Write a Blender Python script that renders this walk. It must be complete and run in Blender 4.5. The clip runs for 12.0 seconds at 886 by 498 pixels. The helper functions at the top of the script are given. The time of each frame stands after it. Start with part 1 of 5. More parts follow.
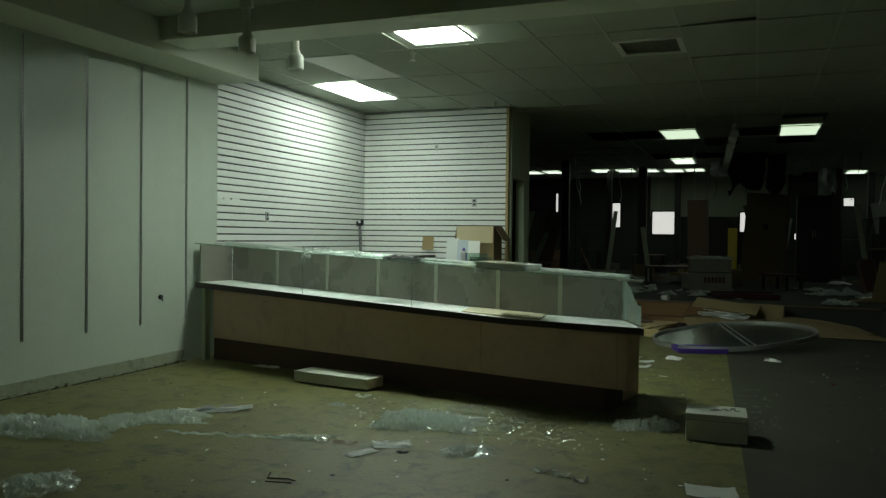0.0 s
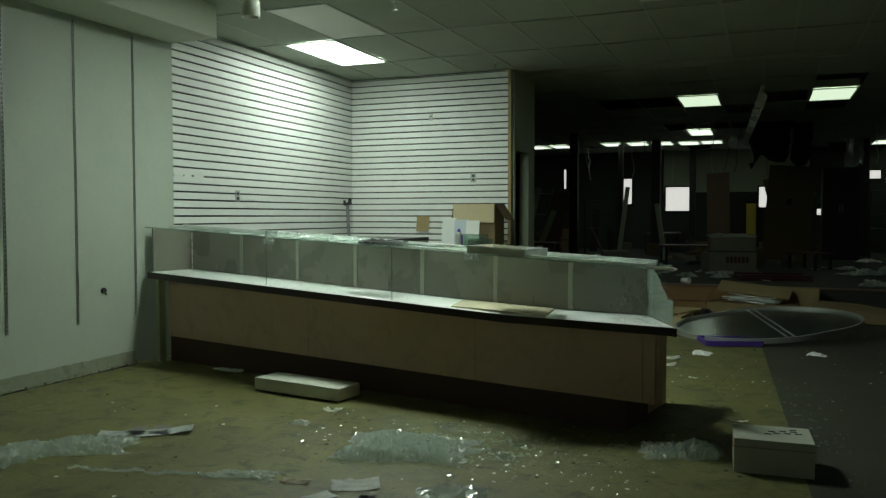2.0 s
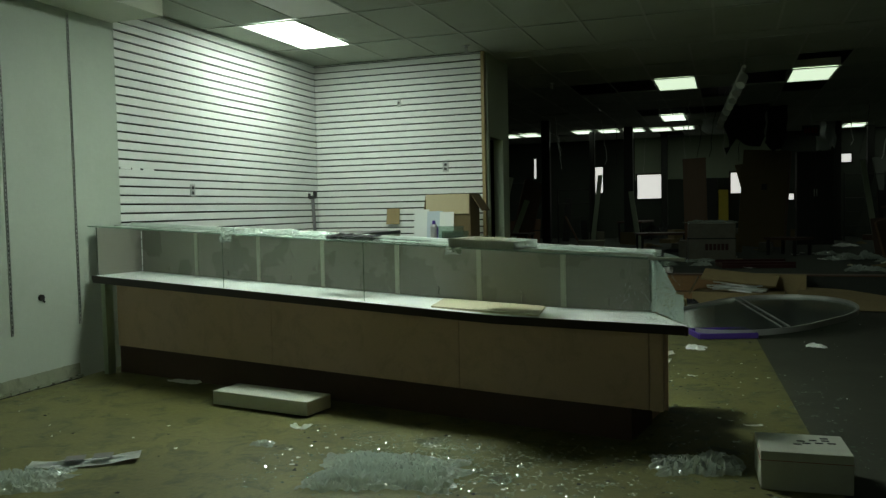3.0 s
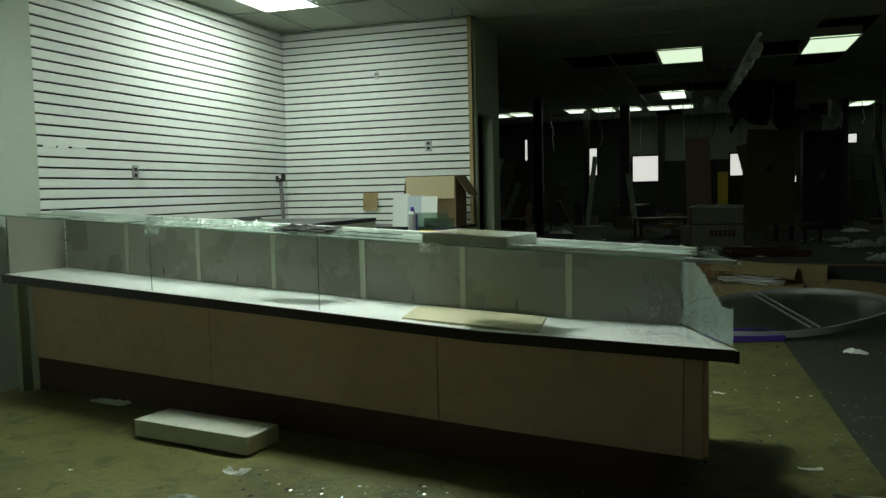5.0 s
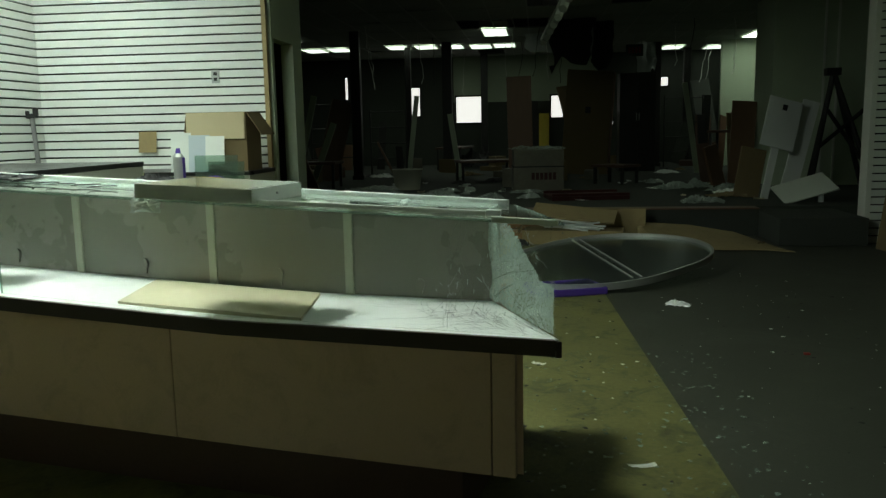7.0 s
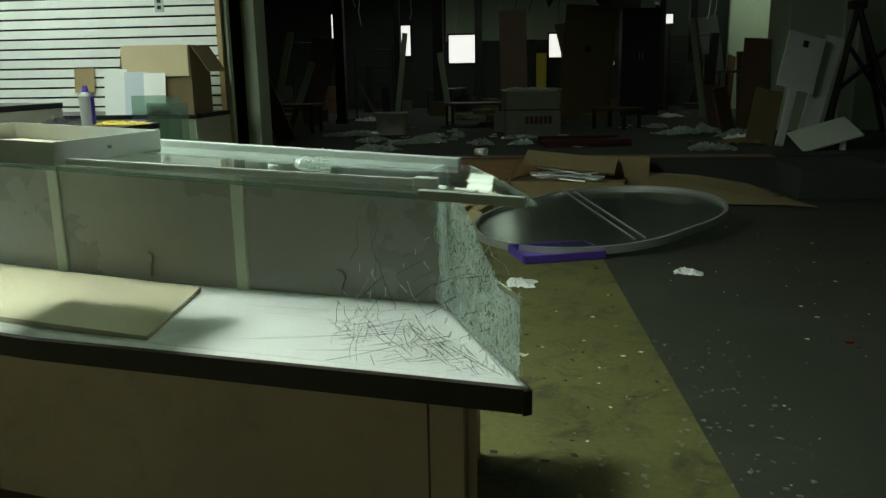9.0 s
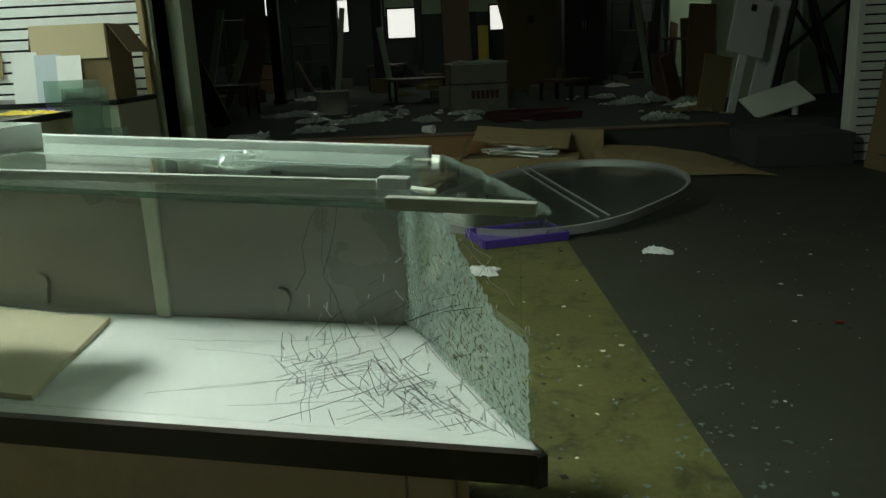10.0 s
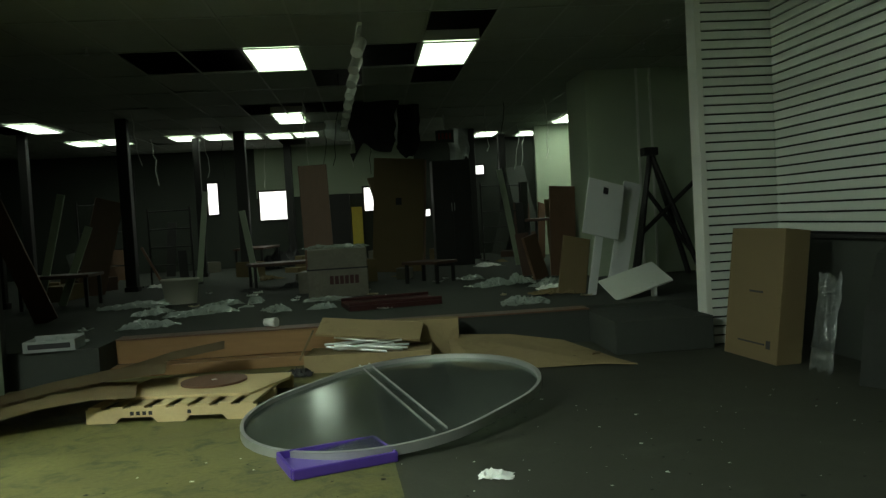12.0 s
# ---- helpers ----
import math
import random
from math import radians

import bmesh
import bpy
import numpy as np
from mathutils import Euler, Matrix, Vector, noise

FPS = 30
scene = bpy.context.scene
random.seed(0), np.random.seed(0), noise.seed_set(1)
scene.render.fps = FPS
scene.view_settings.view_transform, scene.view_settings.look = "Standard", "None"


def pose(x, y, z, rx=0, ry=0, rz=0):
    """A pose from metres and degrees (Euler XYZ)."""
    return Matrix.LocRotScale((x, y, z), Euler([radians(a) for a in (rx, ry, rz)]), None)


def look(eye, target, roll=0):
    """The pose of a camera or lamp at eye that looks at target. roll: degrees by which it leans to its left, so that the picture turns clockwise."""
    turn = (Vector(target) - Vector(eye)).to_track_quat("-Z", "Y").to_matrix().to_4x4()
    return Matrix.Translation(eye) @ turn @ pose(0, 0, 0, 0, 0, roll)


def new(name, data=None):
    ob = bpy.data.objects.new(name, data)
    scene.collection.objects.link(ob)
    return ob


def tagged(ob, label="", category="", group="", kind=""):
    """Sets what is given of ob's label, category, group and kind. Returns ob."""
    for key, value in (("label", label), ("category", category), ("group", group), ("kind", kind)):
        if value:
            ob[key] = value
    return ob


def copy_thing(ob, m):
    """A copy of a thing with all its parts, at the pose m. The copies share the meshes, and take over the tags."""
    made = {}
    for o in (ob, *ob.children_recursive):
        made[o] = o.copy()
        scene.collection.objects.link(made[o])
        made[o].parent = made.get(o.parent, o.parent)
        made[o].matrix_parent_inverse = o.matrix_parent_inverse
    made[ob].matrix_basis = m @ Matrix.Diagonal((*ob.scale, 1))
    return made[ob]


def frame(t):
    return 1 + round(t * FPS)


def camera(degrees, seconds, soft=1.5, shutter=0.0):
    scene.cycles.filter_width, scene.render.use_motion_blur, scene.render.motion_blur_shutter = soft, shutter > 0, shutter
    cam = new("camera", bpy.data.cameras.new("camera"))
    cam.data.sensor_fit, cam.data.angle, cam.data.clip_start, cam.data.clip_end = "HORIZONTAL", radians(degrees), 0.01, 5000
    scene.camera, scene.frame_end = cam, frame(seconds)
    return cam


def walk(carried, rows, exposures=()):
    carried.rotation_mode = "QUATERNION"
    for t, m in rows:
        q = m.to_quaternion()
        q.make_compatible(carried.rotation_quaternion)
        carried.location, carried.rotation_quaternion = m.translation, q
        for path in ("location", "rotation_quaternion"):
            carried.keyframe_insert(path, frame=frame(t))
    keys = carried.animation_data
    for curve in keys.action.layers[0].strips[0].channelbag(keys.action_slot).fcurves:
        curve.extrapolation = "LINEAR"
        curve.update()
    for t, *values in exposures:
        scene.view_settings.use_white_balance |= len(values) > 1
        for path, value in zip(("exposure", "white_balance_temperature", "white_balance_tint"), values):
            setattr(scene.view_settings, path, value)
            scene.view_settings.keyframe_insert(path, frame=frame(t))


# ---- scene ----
cam = camera(58.5, 12.0, soft=1.4)
# the clip's camera brightens as the lit counter leaves the view
EXPOSURE = [(0.0, -0.5), (3.0, -0.45), (6.0, -0.32), (7.0, -0.02), (9.0, 0.0), (10.0, -0.1), (10.5, 0.0), (11.0, 0.42), (11.5, 0.88), (12.0, 1.0)]
PATH = [
    (0, (0.102, -0.012, 1.228), (-0.632, 1.848, 1.195), 0.7),
    (0.5, (0.001, 0.222, 1.263), (-0.728, 2.084, 1.236), -0.1),
    (1, (-0.167, 0.447, 1.248), (-0.843, 2.329, 1.205), -1.7),
    (1.5, (-0.192, 0.737, 1.237), (-0.89, 2.61, 1.183), -1.5),
    (2, (-0.155, 1.038, 1.224), (-0.907, 2.889, 1.14), -0.0),
    (2.5, (-0.267, 1.279, 1.201), (-0.991, 3.141, 1.118), -0.3),
    (3, (-0.407, 1.503, 1.205), (-1.082, 3.383, 1.103), -1.2),
    (5, (-0.66, 2.421, 1.213), (-1.31, 4.306, 1.068), -1.3),
    (5.5, (-0.674, 2.616, 1.197), (-1.283, 4.512, 1.009), -2.2),
    (6, (-0.57, 2.891, 1.205), (-1.184, 4.784, 1.005), -0.9),
    (6.5, (-0.55, 3.082, 1.189), (-1.034, 5.007, 0.936), -1.0),
    (7, (-0.639, 3.326, 1.181), (-0.877, 5.29, 0.884), -1.1),
    (9, (-0.573, 4.141, 1.137), (-0.806, 6.079, 0.702), -1.0),
    (9.5, (-0.652, 4.353, 1.135), (-0.785, 6.291, 0.659), -2.2),
    (10, (-0.649, 4.477, 1.121), (-0.749, 6.412, 0.625), -2.6),
    (10.5, (-0.536, 4.636, 1.129), (-0.706, 6.583, 0.704), -2.7),
    (11, (-0.368, 4.78, 1.149), (-0.557, 6.743, 0.822), -1.0),
    (11.5, (-0.29, 4.902, 1.157), (-0.309, 6.892, 0.956), -2.0),
    (12, (-0.215, 5.122, 1.179), (-0.034, 7.112, 1.101), -3.2),
]
walk(cam, [(t, look(eye, target, roll)) for t, eye, target, roll in PATH],
     EXPOSURE)


# ---------- light ----------
world = bpy.data.worlds.new("world")
world.use_nodes = True
world.node_tree.nodes["Background"].inputs["Color"].default_value = (0.5, 0.6, 0.5, 1)
world.node_tree.nodes["Background"].inputs["Strength"].default_value = 0.003
scene.world = world
TUBE = (0.87, 1.0, 0.89)
CEIL = 2.99          # hall ceiling
RISE = 0.30          # raised sales floor


# ---------- materials ----------
def nodes_of(name):
    m = bpy.data.materials.new(name)
    m.use_nodes = True
    nt = m.node_tree
    return m, nt, nt.nodes["Principled BSDF"]


def add(nt, kind, **inputs):
    n = nt.nodes.new(kind)
    for k, v in inputs.items():
        n.inputs[k.replace("_", " ")].default_value = v
    return n


def surf(name, base, rough=0.6, var=0.12, scale=3.0, grain=70.0, bump=0.15, metal=0.0, stain=None, amount=0.35, stain_scale=5.0, per_object=0.0, spec=0.4, stretch=(1, 1, 1)):
    """Paint, board or stone: base colour, two scales of variation, an optional stain colour with a shape of its own, fine relief."""
    m, nt, p = nodes_of(name)
    L = nt.links
    tc = add(nt, "ShaderNodeTexCoord")
    mp = add(nt, "ShaderNodeMapping", Scale=stretch)
    L.new(tc.outputs["Object"], mp.inputs["Vector"])
    big = add(nt, "ShaderNodeTexNoise", Scale=scale, Detail=6.0, Roughness=0.6)
    fine = add(nt, "ShaderNodeTexNoise", Scale=grain, Detail=4.0, Roughness=0.65)
    for n in (big, fine):
        L.new(mp.outputs["Vector"], n.inputs["Vector"])
    hsv = add(nt, "ShaderNodeHueSaturation", Color=(*base, 1))
    ramp = add(nt, "ShaderNodeMapRange", To_Min=1 - var, To_Max=1 + var)
    L.new(big.outputs["Fac"], ramp.inputs["Value"])
    ramp2 = add(nt, "ShaderNodeMapRange", To_Min=1 - var * 0.7, To_Max=1 + var * 0.7)
    L.new(fine.outputs["Fac"], ramp2.inputs["Value"])
    mul = add(nt, "ShaderNodeMath")
    mul.operation = "MULTIPLY"
    L.new(ramp.outputs[0], mul.inputs[0])
    L.new(ramp2.outputs[0], mul.inputs[1])
    last = mul.outputs[0]
    if per_object:
        info = add(nt, "ShaderNodeObjectInfo")
        r3 = add(nt, "ShaderNodeMapRange", To_Min=1 - per_object, To_Max=1 + per_object)
        L.new(info.outputs["Random"], r3.inputs["Value"])
        m2 = add(nt, "ShaderNodeMath")
        m2.operation = "MULTIPLY"
        L.new(last, m2.inputs[0])
        L.new(r3.outputs[0], m2.inputs[1])
        last = m2.outputs[0]
    L.new(last, hsv.inputs["Value"])
    color = hsv.outputs["Color"]
    if stain:
        sn = add(nt, "ShaderNodeTexNoise", Scale=stain_scale, Detail=9.0, Roughness=0.7, Distortion=0.6)
        L.new(mp.outputs["Vector"], sn.inputs["Vector"])
        sr = add(nt, "ShaderNodeMapRange", From_Min=0.50, From_Max=0.66, To_Max=amount)
        L.new(sn.outputs["Fac"], sr.inputs["Value"])
        mix = nt.nodes.new("ShaderNodeMix")
        mix.data_type = "RGBA"
        mix.inputs["B"].default_value = (*stain, 1)
        mix.inputs[7].default_value = (*stain, 1)
        L.new(sr.outputs[0], mix.inputs[0])
        L.new(color, mix.inputs[6])
        color = mix.outputs[2]
    L.new(color, p.inputs["Base Color"])
    rr = add(nt, "ShaderNodeMapRange", To_Min=max(0.03, rough - 0.12), To_Max=min(1, rough + 0.12))
    L.new(big.outputs["Fac"], rr.inputs["Value"])
    L.new(rr.outputs[0], p.inputs["Roughness"])
    p.inputs["Metallic"].default_value = metal
    p.inputs["Specular IOR Level"].default_value = spec
    if bump:
        b = add(nt, "ShaderNodeBump", Strength=bump, Distance=0.004)
        L.new(fine.outputs["Fac"], b.inputs["Height"])
        L.new(b.outputs["Normal"], p.inputs["Normal"])
    return m


def pane_mat(name, tint, gloss=0.04, body=0.0, rough=0.02):
    """Thin glass or film: clear, tinted, with a Fresnel-driven gloss and an optional milky body."""
    m = bpy.data.materials.new(name)
    m.use_nodes = True
    nt = m.node_tree
    L = nt.links
    for n in list(nt.nodes):
        nt.nodes.remove(n)
    out = add(nt, "ShaderNodeOutputMaterial")
    clear = add(nt, "ShaderNodeBsdfTransparent", Color=(*tint, 1))
    shine = add(nt, "ShaderNodeBsdfGlossy", Color=(0.95, 1, 0.97, 1), Roughness=rough)
    milk = add(nt, "ShaderNodeMixShader", Fac=0.55)
    front = add(nt, "ShaderNodeBsdfDiffuse", Color=(0.78, 0.86, 0.81, 1))
    back = add(nt, "ShaderNodeBsdfTranslucent", Color=(0.82, 0.90, 0.85, 1))
    L.new(front.outputs[0], milk.inputs[1])
    L.new(back.outputs[0], milk.inputs[2])
    m1 = add(nt, "ShaderNodeMixShader", Fac=body)
    L.new(clear.outputs[0], m1.inputs[1])
    L.new(milk.outputs[0], m1.inputs[2])
    lw = add(nt, "ShaderNodeLayerWeight", Blend=0.5)
    pw = add(nt, "ShaderNodeMath")
    pw.operation = "POWER"
    pw.inputs[1].default_value = 5.0
    L.new(lw.outputs["Facing"], pw.inputs[0])
    fr = add(nt, "ShaderNodeMath")
    fr.operation = "MULTIPLY"
    fr.inputs[1].default_value = 1.0
    L.new(pw.outputs[0], fr.inputs[0])
    ad = add(nt, "ShaderNodeMath")
    ad.operation = "ADD"
    ad.use_clamp = True
    ad.inputs[1].default_value = gloss
    L.new(fr.outputs[0], ad.inputs[0])
    m2 = add(nt, "ShaderNodeMixShader")
    L.new(ad.outputs[0], m2.inputs[0])
    L.new(m1.outputs[0], m2.inputs[1])
    L.new(shine.outputs[0], m2.inputs[2])
    L.new(m2.outputs[0], out.inputs["Surface"])
    return m


def lamp_mat(name, strength, color=TUBE):
    """A fluorescent diffuser, a little brighter along its tubes."""
    m = bpy.data.materials.new(name)
    m.use_nodes = True
    nt = m.node_tree
    p = nt.nodes["Principled BSDF"]
    p.inputs["Base Color"].default_value = (0.8, 0.85, 0.8, 1)
    p.inputs["Emission Color"].default_value = (*color, 1)
    p.inputs["Emission Strength"].default_value = strength
    return m


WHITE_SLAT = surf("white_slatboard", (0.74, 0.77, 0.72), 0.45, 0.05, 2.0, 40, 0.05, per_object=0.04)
# the white slatboard toned down in colour for the dimly lit right side
DIMMED_WHITE = surf("dimmed_white", (0.62, 0.66, 0.58), 0.5, 0.06, 2.0, 40, 0.05, per_object=0.05)
# near-black, so that the shade deep in gaps is in the colour
GROOVE_SHADE = surf("groove_shade", (0.010, 0.010, 0.008), 0.8, 0.1)
PAINT = surf("pale_wall_paint", (0.42, 0.475, 0.395), 0.55, 0.07, 1.4, 30, 0.1, stain=(0.33, 0.37, 0.29), amount=0.2, stain_scale=1.6)
PAINT_DIRTY = surf("torn_cove_glue", (0.25, 0.275, 0.19), 0.85, 0.25, 9, 60, 0.5, stain=(0.13, 0.14, 0.09), amount=0.6, stain_scale=9)
SOFFIT = surf("soffit_paint", (0.50, 0.535, 0.43), 0.6, 0.06, 1.2, 40, 0.08)
OLIVE = surf("olive_glue_floor", (0.138, 0.136, 0.045), 0.55, 0.55, 1.9, 38, 0.6, stain=(0.044, 0.050, 0.022), amount=0.9, stain_scale=5.5)
# paler blotches put the wet floor's sheen into the colour
CONCRETE = surf("grey_concrete", (0.044, 0.048, 0.033), 0.65, 0.25, 1.2, 55, 0.3, stain=(0.068, 0.073, 0.052), amount=0.55, stain_scale=1.5)
CARPET = surf("dark_carpet", (0.045, 0.052, 0.042), 0.95, 0.2, 4, 200, 0.6)
RISER = surf("stained_riser_wood", (0.26, 0.15, 0.06), 0.45, 0.2, 3, 60, 0.2, stretch=(1, 1, 9))
TILE = surf("ceiling_tile", (0.35, 0.39, 0.32), 0.9, 0.08, 1.0, 160, 0.5, stain=(0.25, 0.26, 0.19), amount=0.3, stain_scale=1.1)
GRID = surf("dull_ceiling_grid", (0.36, 0.40, 0.33), 0.5, 0.06)
TEE = surf("ceiling_tee", (0.62, 0.66, 0.58), 0.4, 0.05)
# near-black base: the unlit hall's darkness is put into its walls' colour
DARKWALL = surf("dark_far_tone", (0.05, 0.058, 0.046), 0.7, 0.2, 1.0, 30, 0.1)
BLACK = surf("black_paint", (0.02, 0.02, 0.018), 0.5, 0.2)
PALEWALL = surf("pale_green_paint", (0.42, 0.50, 0.36), 0.6, 0.08, 1.0, 40, 0.1)
APRON = surf("tan_laminate", (0.60, 0.43, 0.30), 0.5, 0.10, 2.5, 120, 0.12, stain=(0.27, 0.21, 0.13), amount=0.3, stain_scale=6, per_object=0.05)
KICK = surf("brown_kick_vinyl", (0.085, 0.048, 0.032), 0.55, 0.2, 4, 50, 0.1)
EDGE = surf("dark_walnut_edge", (0.035, 0.024, 0.018), 0.35, 0.2, 5, 80, 0.1)
DECK = surf("white_laminate_deck", (0.86, 0.88, 0.85), 0.35, 0.05, 2.5, 50, 0.03, stain=(0.45, 0.47, 0.42), amount=0.25, stain_scale=5)
BACKPANEL = surf("grey_case_back", (0.20, 0.195, 0.16), 0.28, 0.08, 2.0, 90, 0.05, per_object=0.05, spec=0.5)
ALU = surf("brushed_aluminium", (0.66, 0.70, 0.66), 0.33, 0.06, 6, 200, 0.05, metal=0.85)
PLASTIC_WHITE = surf("white_plastic", (0.72, 0.76, 0.72), 0.4, 0.05, 5, 90, 0.05)
PAPER = surf("white_paper", (0.80, 0.83, 0.78), 0.85, 0.05, 8, 120, 0.15)
# card brightened in colour for the carton close to the lamp
CARD_LIT = surf("lit_card", (0.52, 0.45, 0.28), 0.85, 0.08, 3, 90, 0.2)
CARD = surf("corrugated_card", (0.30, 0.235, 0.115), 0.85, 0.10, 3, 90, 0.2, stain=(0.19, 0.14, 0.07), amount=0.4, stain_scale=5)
CARD_DARK = surf("dark_brown_card", (0.165, 0.125, 0.06), 0.85, 0.12, 3, 90, 0.2)
CREAM = surf("cream_board", (0.55, 0.5, 0.34), 0.6, 0.06, 3, 80, 0.08)
BOXWHITE = surf("white_carton", (0.56, 0.59, 0.50), 0.6, 0.07, 4, 80, 0.1, stain=(0.4, 0.4, 0.33), amount=0.3)
INK = surf("black_ink", (0.02, 0.02, 0.02), 0.6, 0.05)
GREYINK = surf("grey_print", (0.18, 0.18, 0.18), 0.7, 0.05)
REDINK = surf("red_print", (0.24, 0.03, 0.022), 0.6, 0.1)
PINE = surf("raw_pine", (0.50, 0.40, 0.20), 0.75, 0.16, 3, 50, 0.25, stretch=(1, 7, 1))
BROWNWOOD = surf("brown_board", (0.13, 0.072, 0.042), 0.5, 0.18, 3, 50, 0.15, stretch=(5, 1, 1))
REDWOOD = surf("dark_red_board", (0.05, 0.014, 0.012), 0.5, 0.2, 4, 60, 0.1)
PURPLE = surf("purple_plastic", (0.085, 0.045, 0.30), 0.35, 0.08, 6, 70, 0.05)
YELLOW = surf("yellow_cotton", (0.60, 0.48, 0.08), 0.9, 0.15, 14, 150, 0.4)
BLACKTOP = surf("black_laminate", (0.018, 0.018, 0.017), 0.3, 0.2)
SAGE = surf("sage_panel", (0.38, 0.39, 0.30), 0.5, 0.06, 2, 60, 0.06)
STEEL = surf("dull_steel", (0.45, 0.47, 0.44), 0.4, 0.1, 8, 120, 0.05, metal=0.7)
LAMPWHITE = surf("cream_lamp_enamel", (0.66, 0.68, 0.60), 0.35, 0.05)
BRASS = surf("oak_trim", (0.34, 0.26, 0.12), 0.5, 0.12, 4, 60, 0.1)
BLUEPAPER = surf("pale_blue_sheet", (0.50, 0.58, 0.62), 0.5, 0.05)
RUBBER = surf("black_cloth", (0.03, 0.03, 0.03), 0.8, 0.25, 8, 60, 0.4)
GLASS = pane_mat("clear_glass", (0.985, 0.994, 0.988), 0.012)
GLASS_TOP = pane_mat("dusty_glass", (0.965, 0.985, 0.972), 0.02, 0.02, 0.03)
GLASS_EDGE = pane_mat("green_glass", (0.66, 0.76, 0.70), 0.06, 0.05)
SHATTER = pane_mat("crazed_glass", (0.80, 0.90, 0.85), 0.16, 0.30, 0.12)
CRAZED = pane_mat("milky_crazed_glass", (0.74, 0.86, 0.80), 0.14, 0.58, 0.15)
CRACK = pane_mat("crack_line", (0.40, 0.46, 0.43), 0.25, 0.12, 0.2)
GLINT = pane_mat("painted_glint", (0.8, 0.85, 0.82), 0.3, 0.85, 0.1)
FILM = pane_mat("clear_film", (0.97, 0.99, 0.97), 0.12, 0.38, 0.2)
FILM_MILKY = pane_mat("milky_film", (0.92, 0.95, 0.92), 0.10, 0.34, 0.25)
TABLEGLASS = pane_mat("dusty_table_glass", (0.66, 0.70, 0.67), 0.05, 0.07, 0.16)


# ---------- building helpers ----------
def box(bm, x0, x1, y0, y1, z0, z1, bevel=0.0, m=None):
    vs = [bm.verts.new((x, y, z)) for z in (z0, z1) for x, y in ((x0, y0), (x1, y0), (x1, y1), (x0, y1))]
    fs = [bm.faces.new([vs[i] for i in f]) for f in ((3, 2, 1, 0), (4, 5, 6, 7), (0, 1, 5, 4), (1, 2, 6, 5), (2, 3, 7, 6), (3, 0, 4, 7))]
    if bevel:
        r = bmesh.ops.bevel(bm, geom=list({e for f in fs for e in f.edges}), offset=bevel, segments=2, affect="EDGES", profile=0.6)
        vs = list({v for f in r["faces"] for v in f.verts} | {v for v in vs if v.is_valid})
    if m is not None:
        bmesh.ops.transform(bm, matrix=m, verts=vs)
    return vs


def boxes(*specs, bevel=0.0):
    bm = bmesh.new()
    for s in specs:
        box(bm, *s, bevel=bevel)
    return bm


def rod(bm, a, b, r, n=12, r2=None):
    a, b = Vector(a), Vector(b)
    m = Matrix.Translation((a + b) / 2) @ (b - a).to_track_quat("Z", "Y").to_matrix().to_4x4()
    return bmesh.ops.create_cone(bm, cap_ends=True, segments=n, radius1=r, radius2=r if r2 is None else r2, depth=(b - a).length, matrix=m)["verts"]


def prism(bm, outline, z0, z1):
    """A plate with the given outline between two heights."""
    lo = [bm.verts.new((x, y, z0)) for x, y in outline]
    hi = [bm.verts.new((x, y, z1)) for x, y in outline]
    bm.faces.new(lo[::-1])
    bm.faces.new(hi)
    n = len(lo)
    for i in range(n):
        bm.faces.new((lo[i], lo[(i + 1) % n], hi[(i + 1) % n], hi[i]))
    return lo + hi


def tube(bm, pts, r, n=6):
    """One unbroken tube along a mostly upright run of points."""
    rings = [[bm.verts.new((p[0] + r * math.cos(k * math.tau / n), p[1] + r * math.sin(k * math.tau / n), p[2])) for k in range(n)] for p in pts]
    for a, b in zip(rings, rings[1:]):
        for k in range(n):
            bm.faces.new((a[k], a[(k + 1) % n], b[(k + 1) % n], b[k]))
    bm.faces.new(rings[0])
    bm.faces.new(rings[-1])


def mesh_of(name, bm, mat, smooth=False):
    bmesh.ops.recalc_face_normals(bm, faces=bm.faces)
    me = bpy.data.meshes.new(name)
    bm.to_mesh(me)
    bm.free()
    for m in mat if isinstance(mat, (list, tuple)) else (mat,):
        me.materials.append(m)
    if smooth:
        for p in me.polygons:
            p.use_smooth = True
    return me


def part(name, bm, mat, parent, label="", smooth=False):
    ob = new(name, mesh_of(name, bm, mat, smooth))
    ob.parent = parent
    return tagged(ob, label)


def thing(name, label, category, m=None, group=""):
    ob = new(name)
    ob.empty_display_size = 0.1
    ob.matrix_basis = m if m is not None else Matrix()
    return tagged(ob, label, category, group)


def solid(name, bm, mat, label, category, m=None, group="", kind="", smooth=False):
    ob = new(name, mesh_of(name, bm, mat, smooth))
    if m is not None:
        ob.matrix_basis = m
    return tagged(ob, label, category, group, kind)


def built(name, bm, mat, label, category="wall"):
    return solid(name, bm, mat, label, category, kind="structure")


# ---------- setting ----------
bm = bmesh.new()
prism(bm, [(-5.4, -4.2), (0.52, -4.2), (-0.32, 12.05), (-5.4, 12.05)], -0.12, 0.0)
built("floor_olive", bm, OLIVE, "olive concrete floor with old glue stains", "floor")
bm = bmesh.new()
prism(bm, [(0.5201, -4.2), (9.6, -4.2), (9.6, 12.3), (-0.32, 12.3), (-0.3199, 12.05)], -0.12, 0.0)
built("floor_grey", bm, CONCRETE, "bare dark grey concrete floor", "floor")
built("floor_raised", boxes((-9.6, 9.6, 12.25, 32, -0.1, RISE), (-3.3, -2.42, 11.62, 12.25, 0.001, RISE), (-9.6, -3.3, 11.62, 12.25, 0, RISE)), CARPET, "raised sales floor in dark worn carpet", "floor")
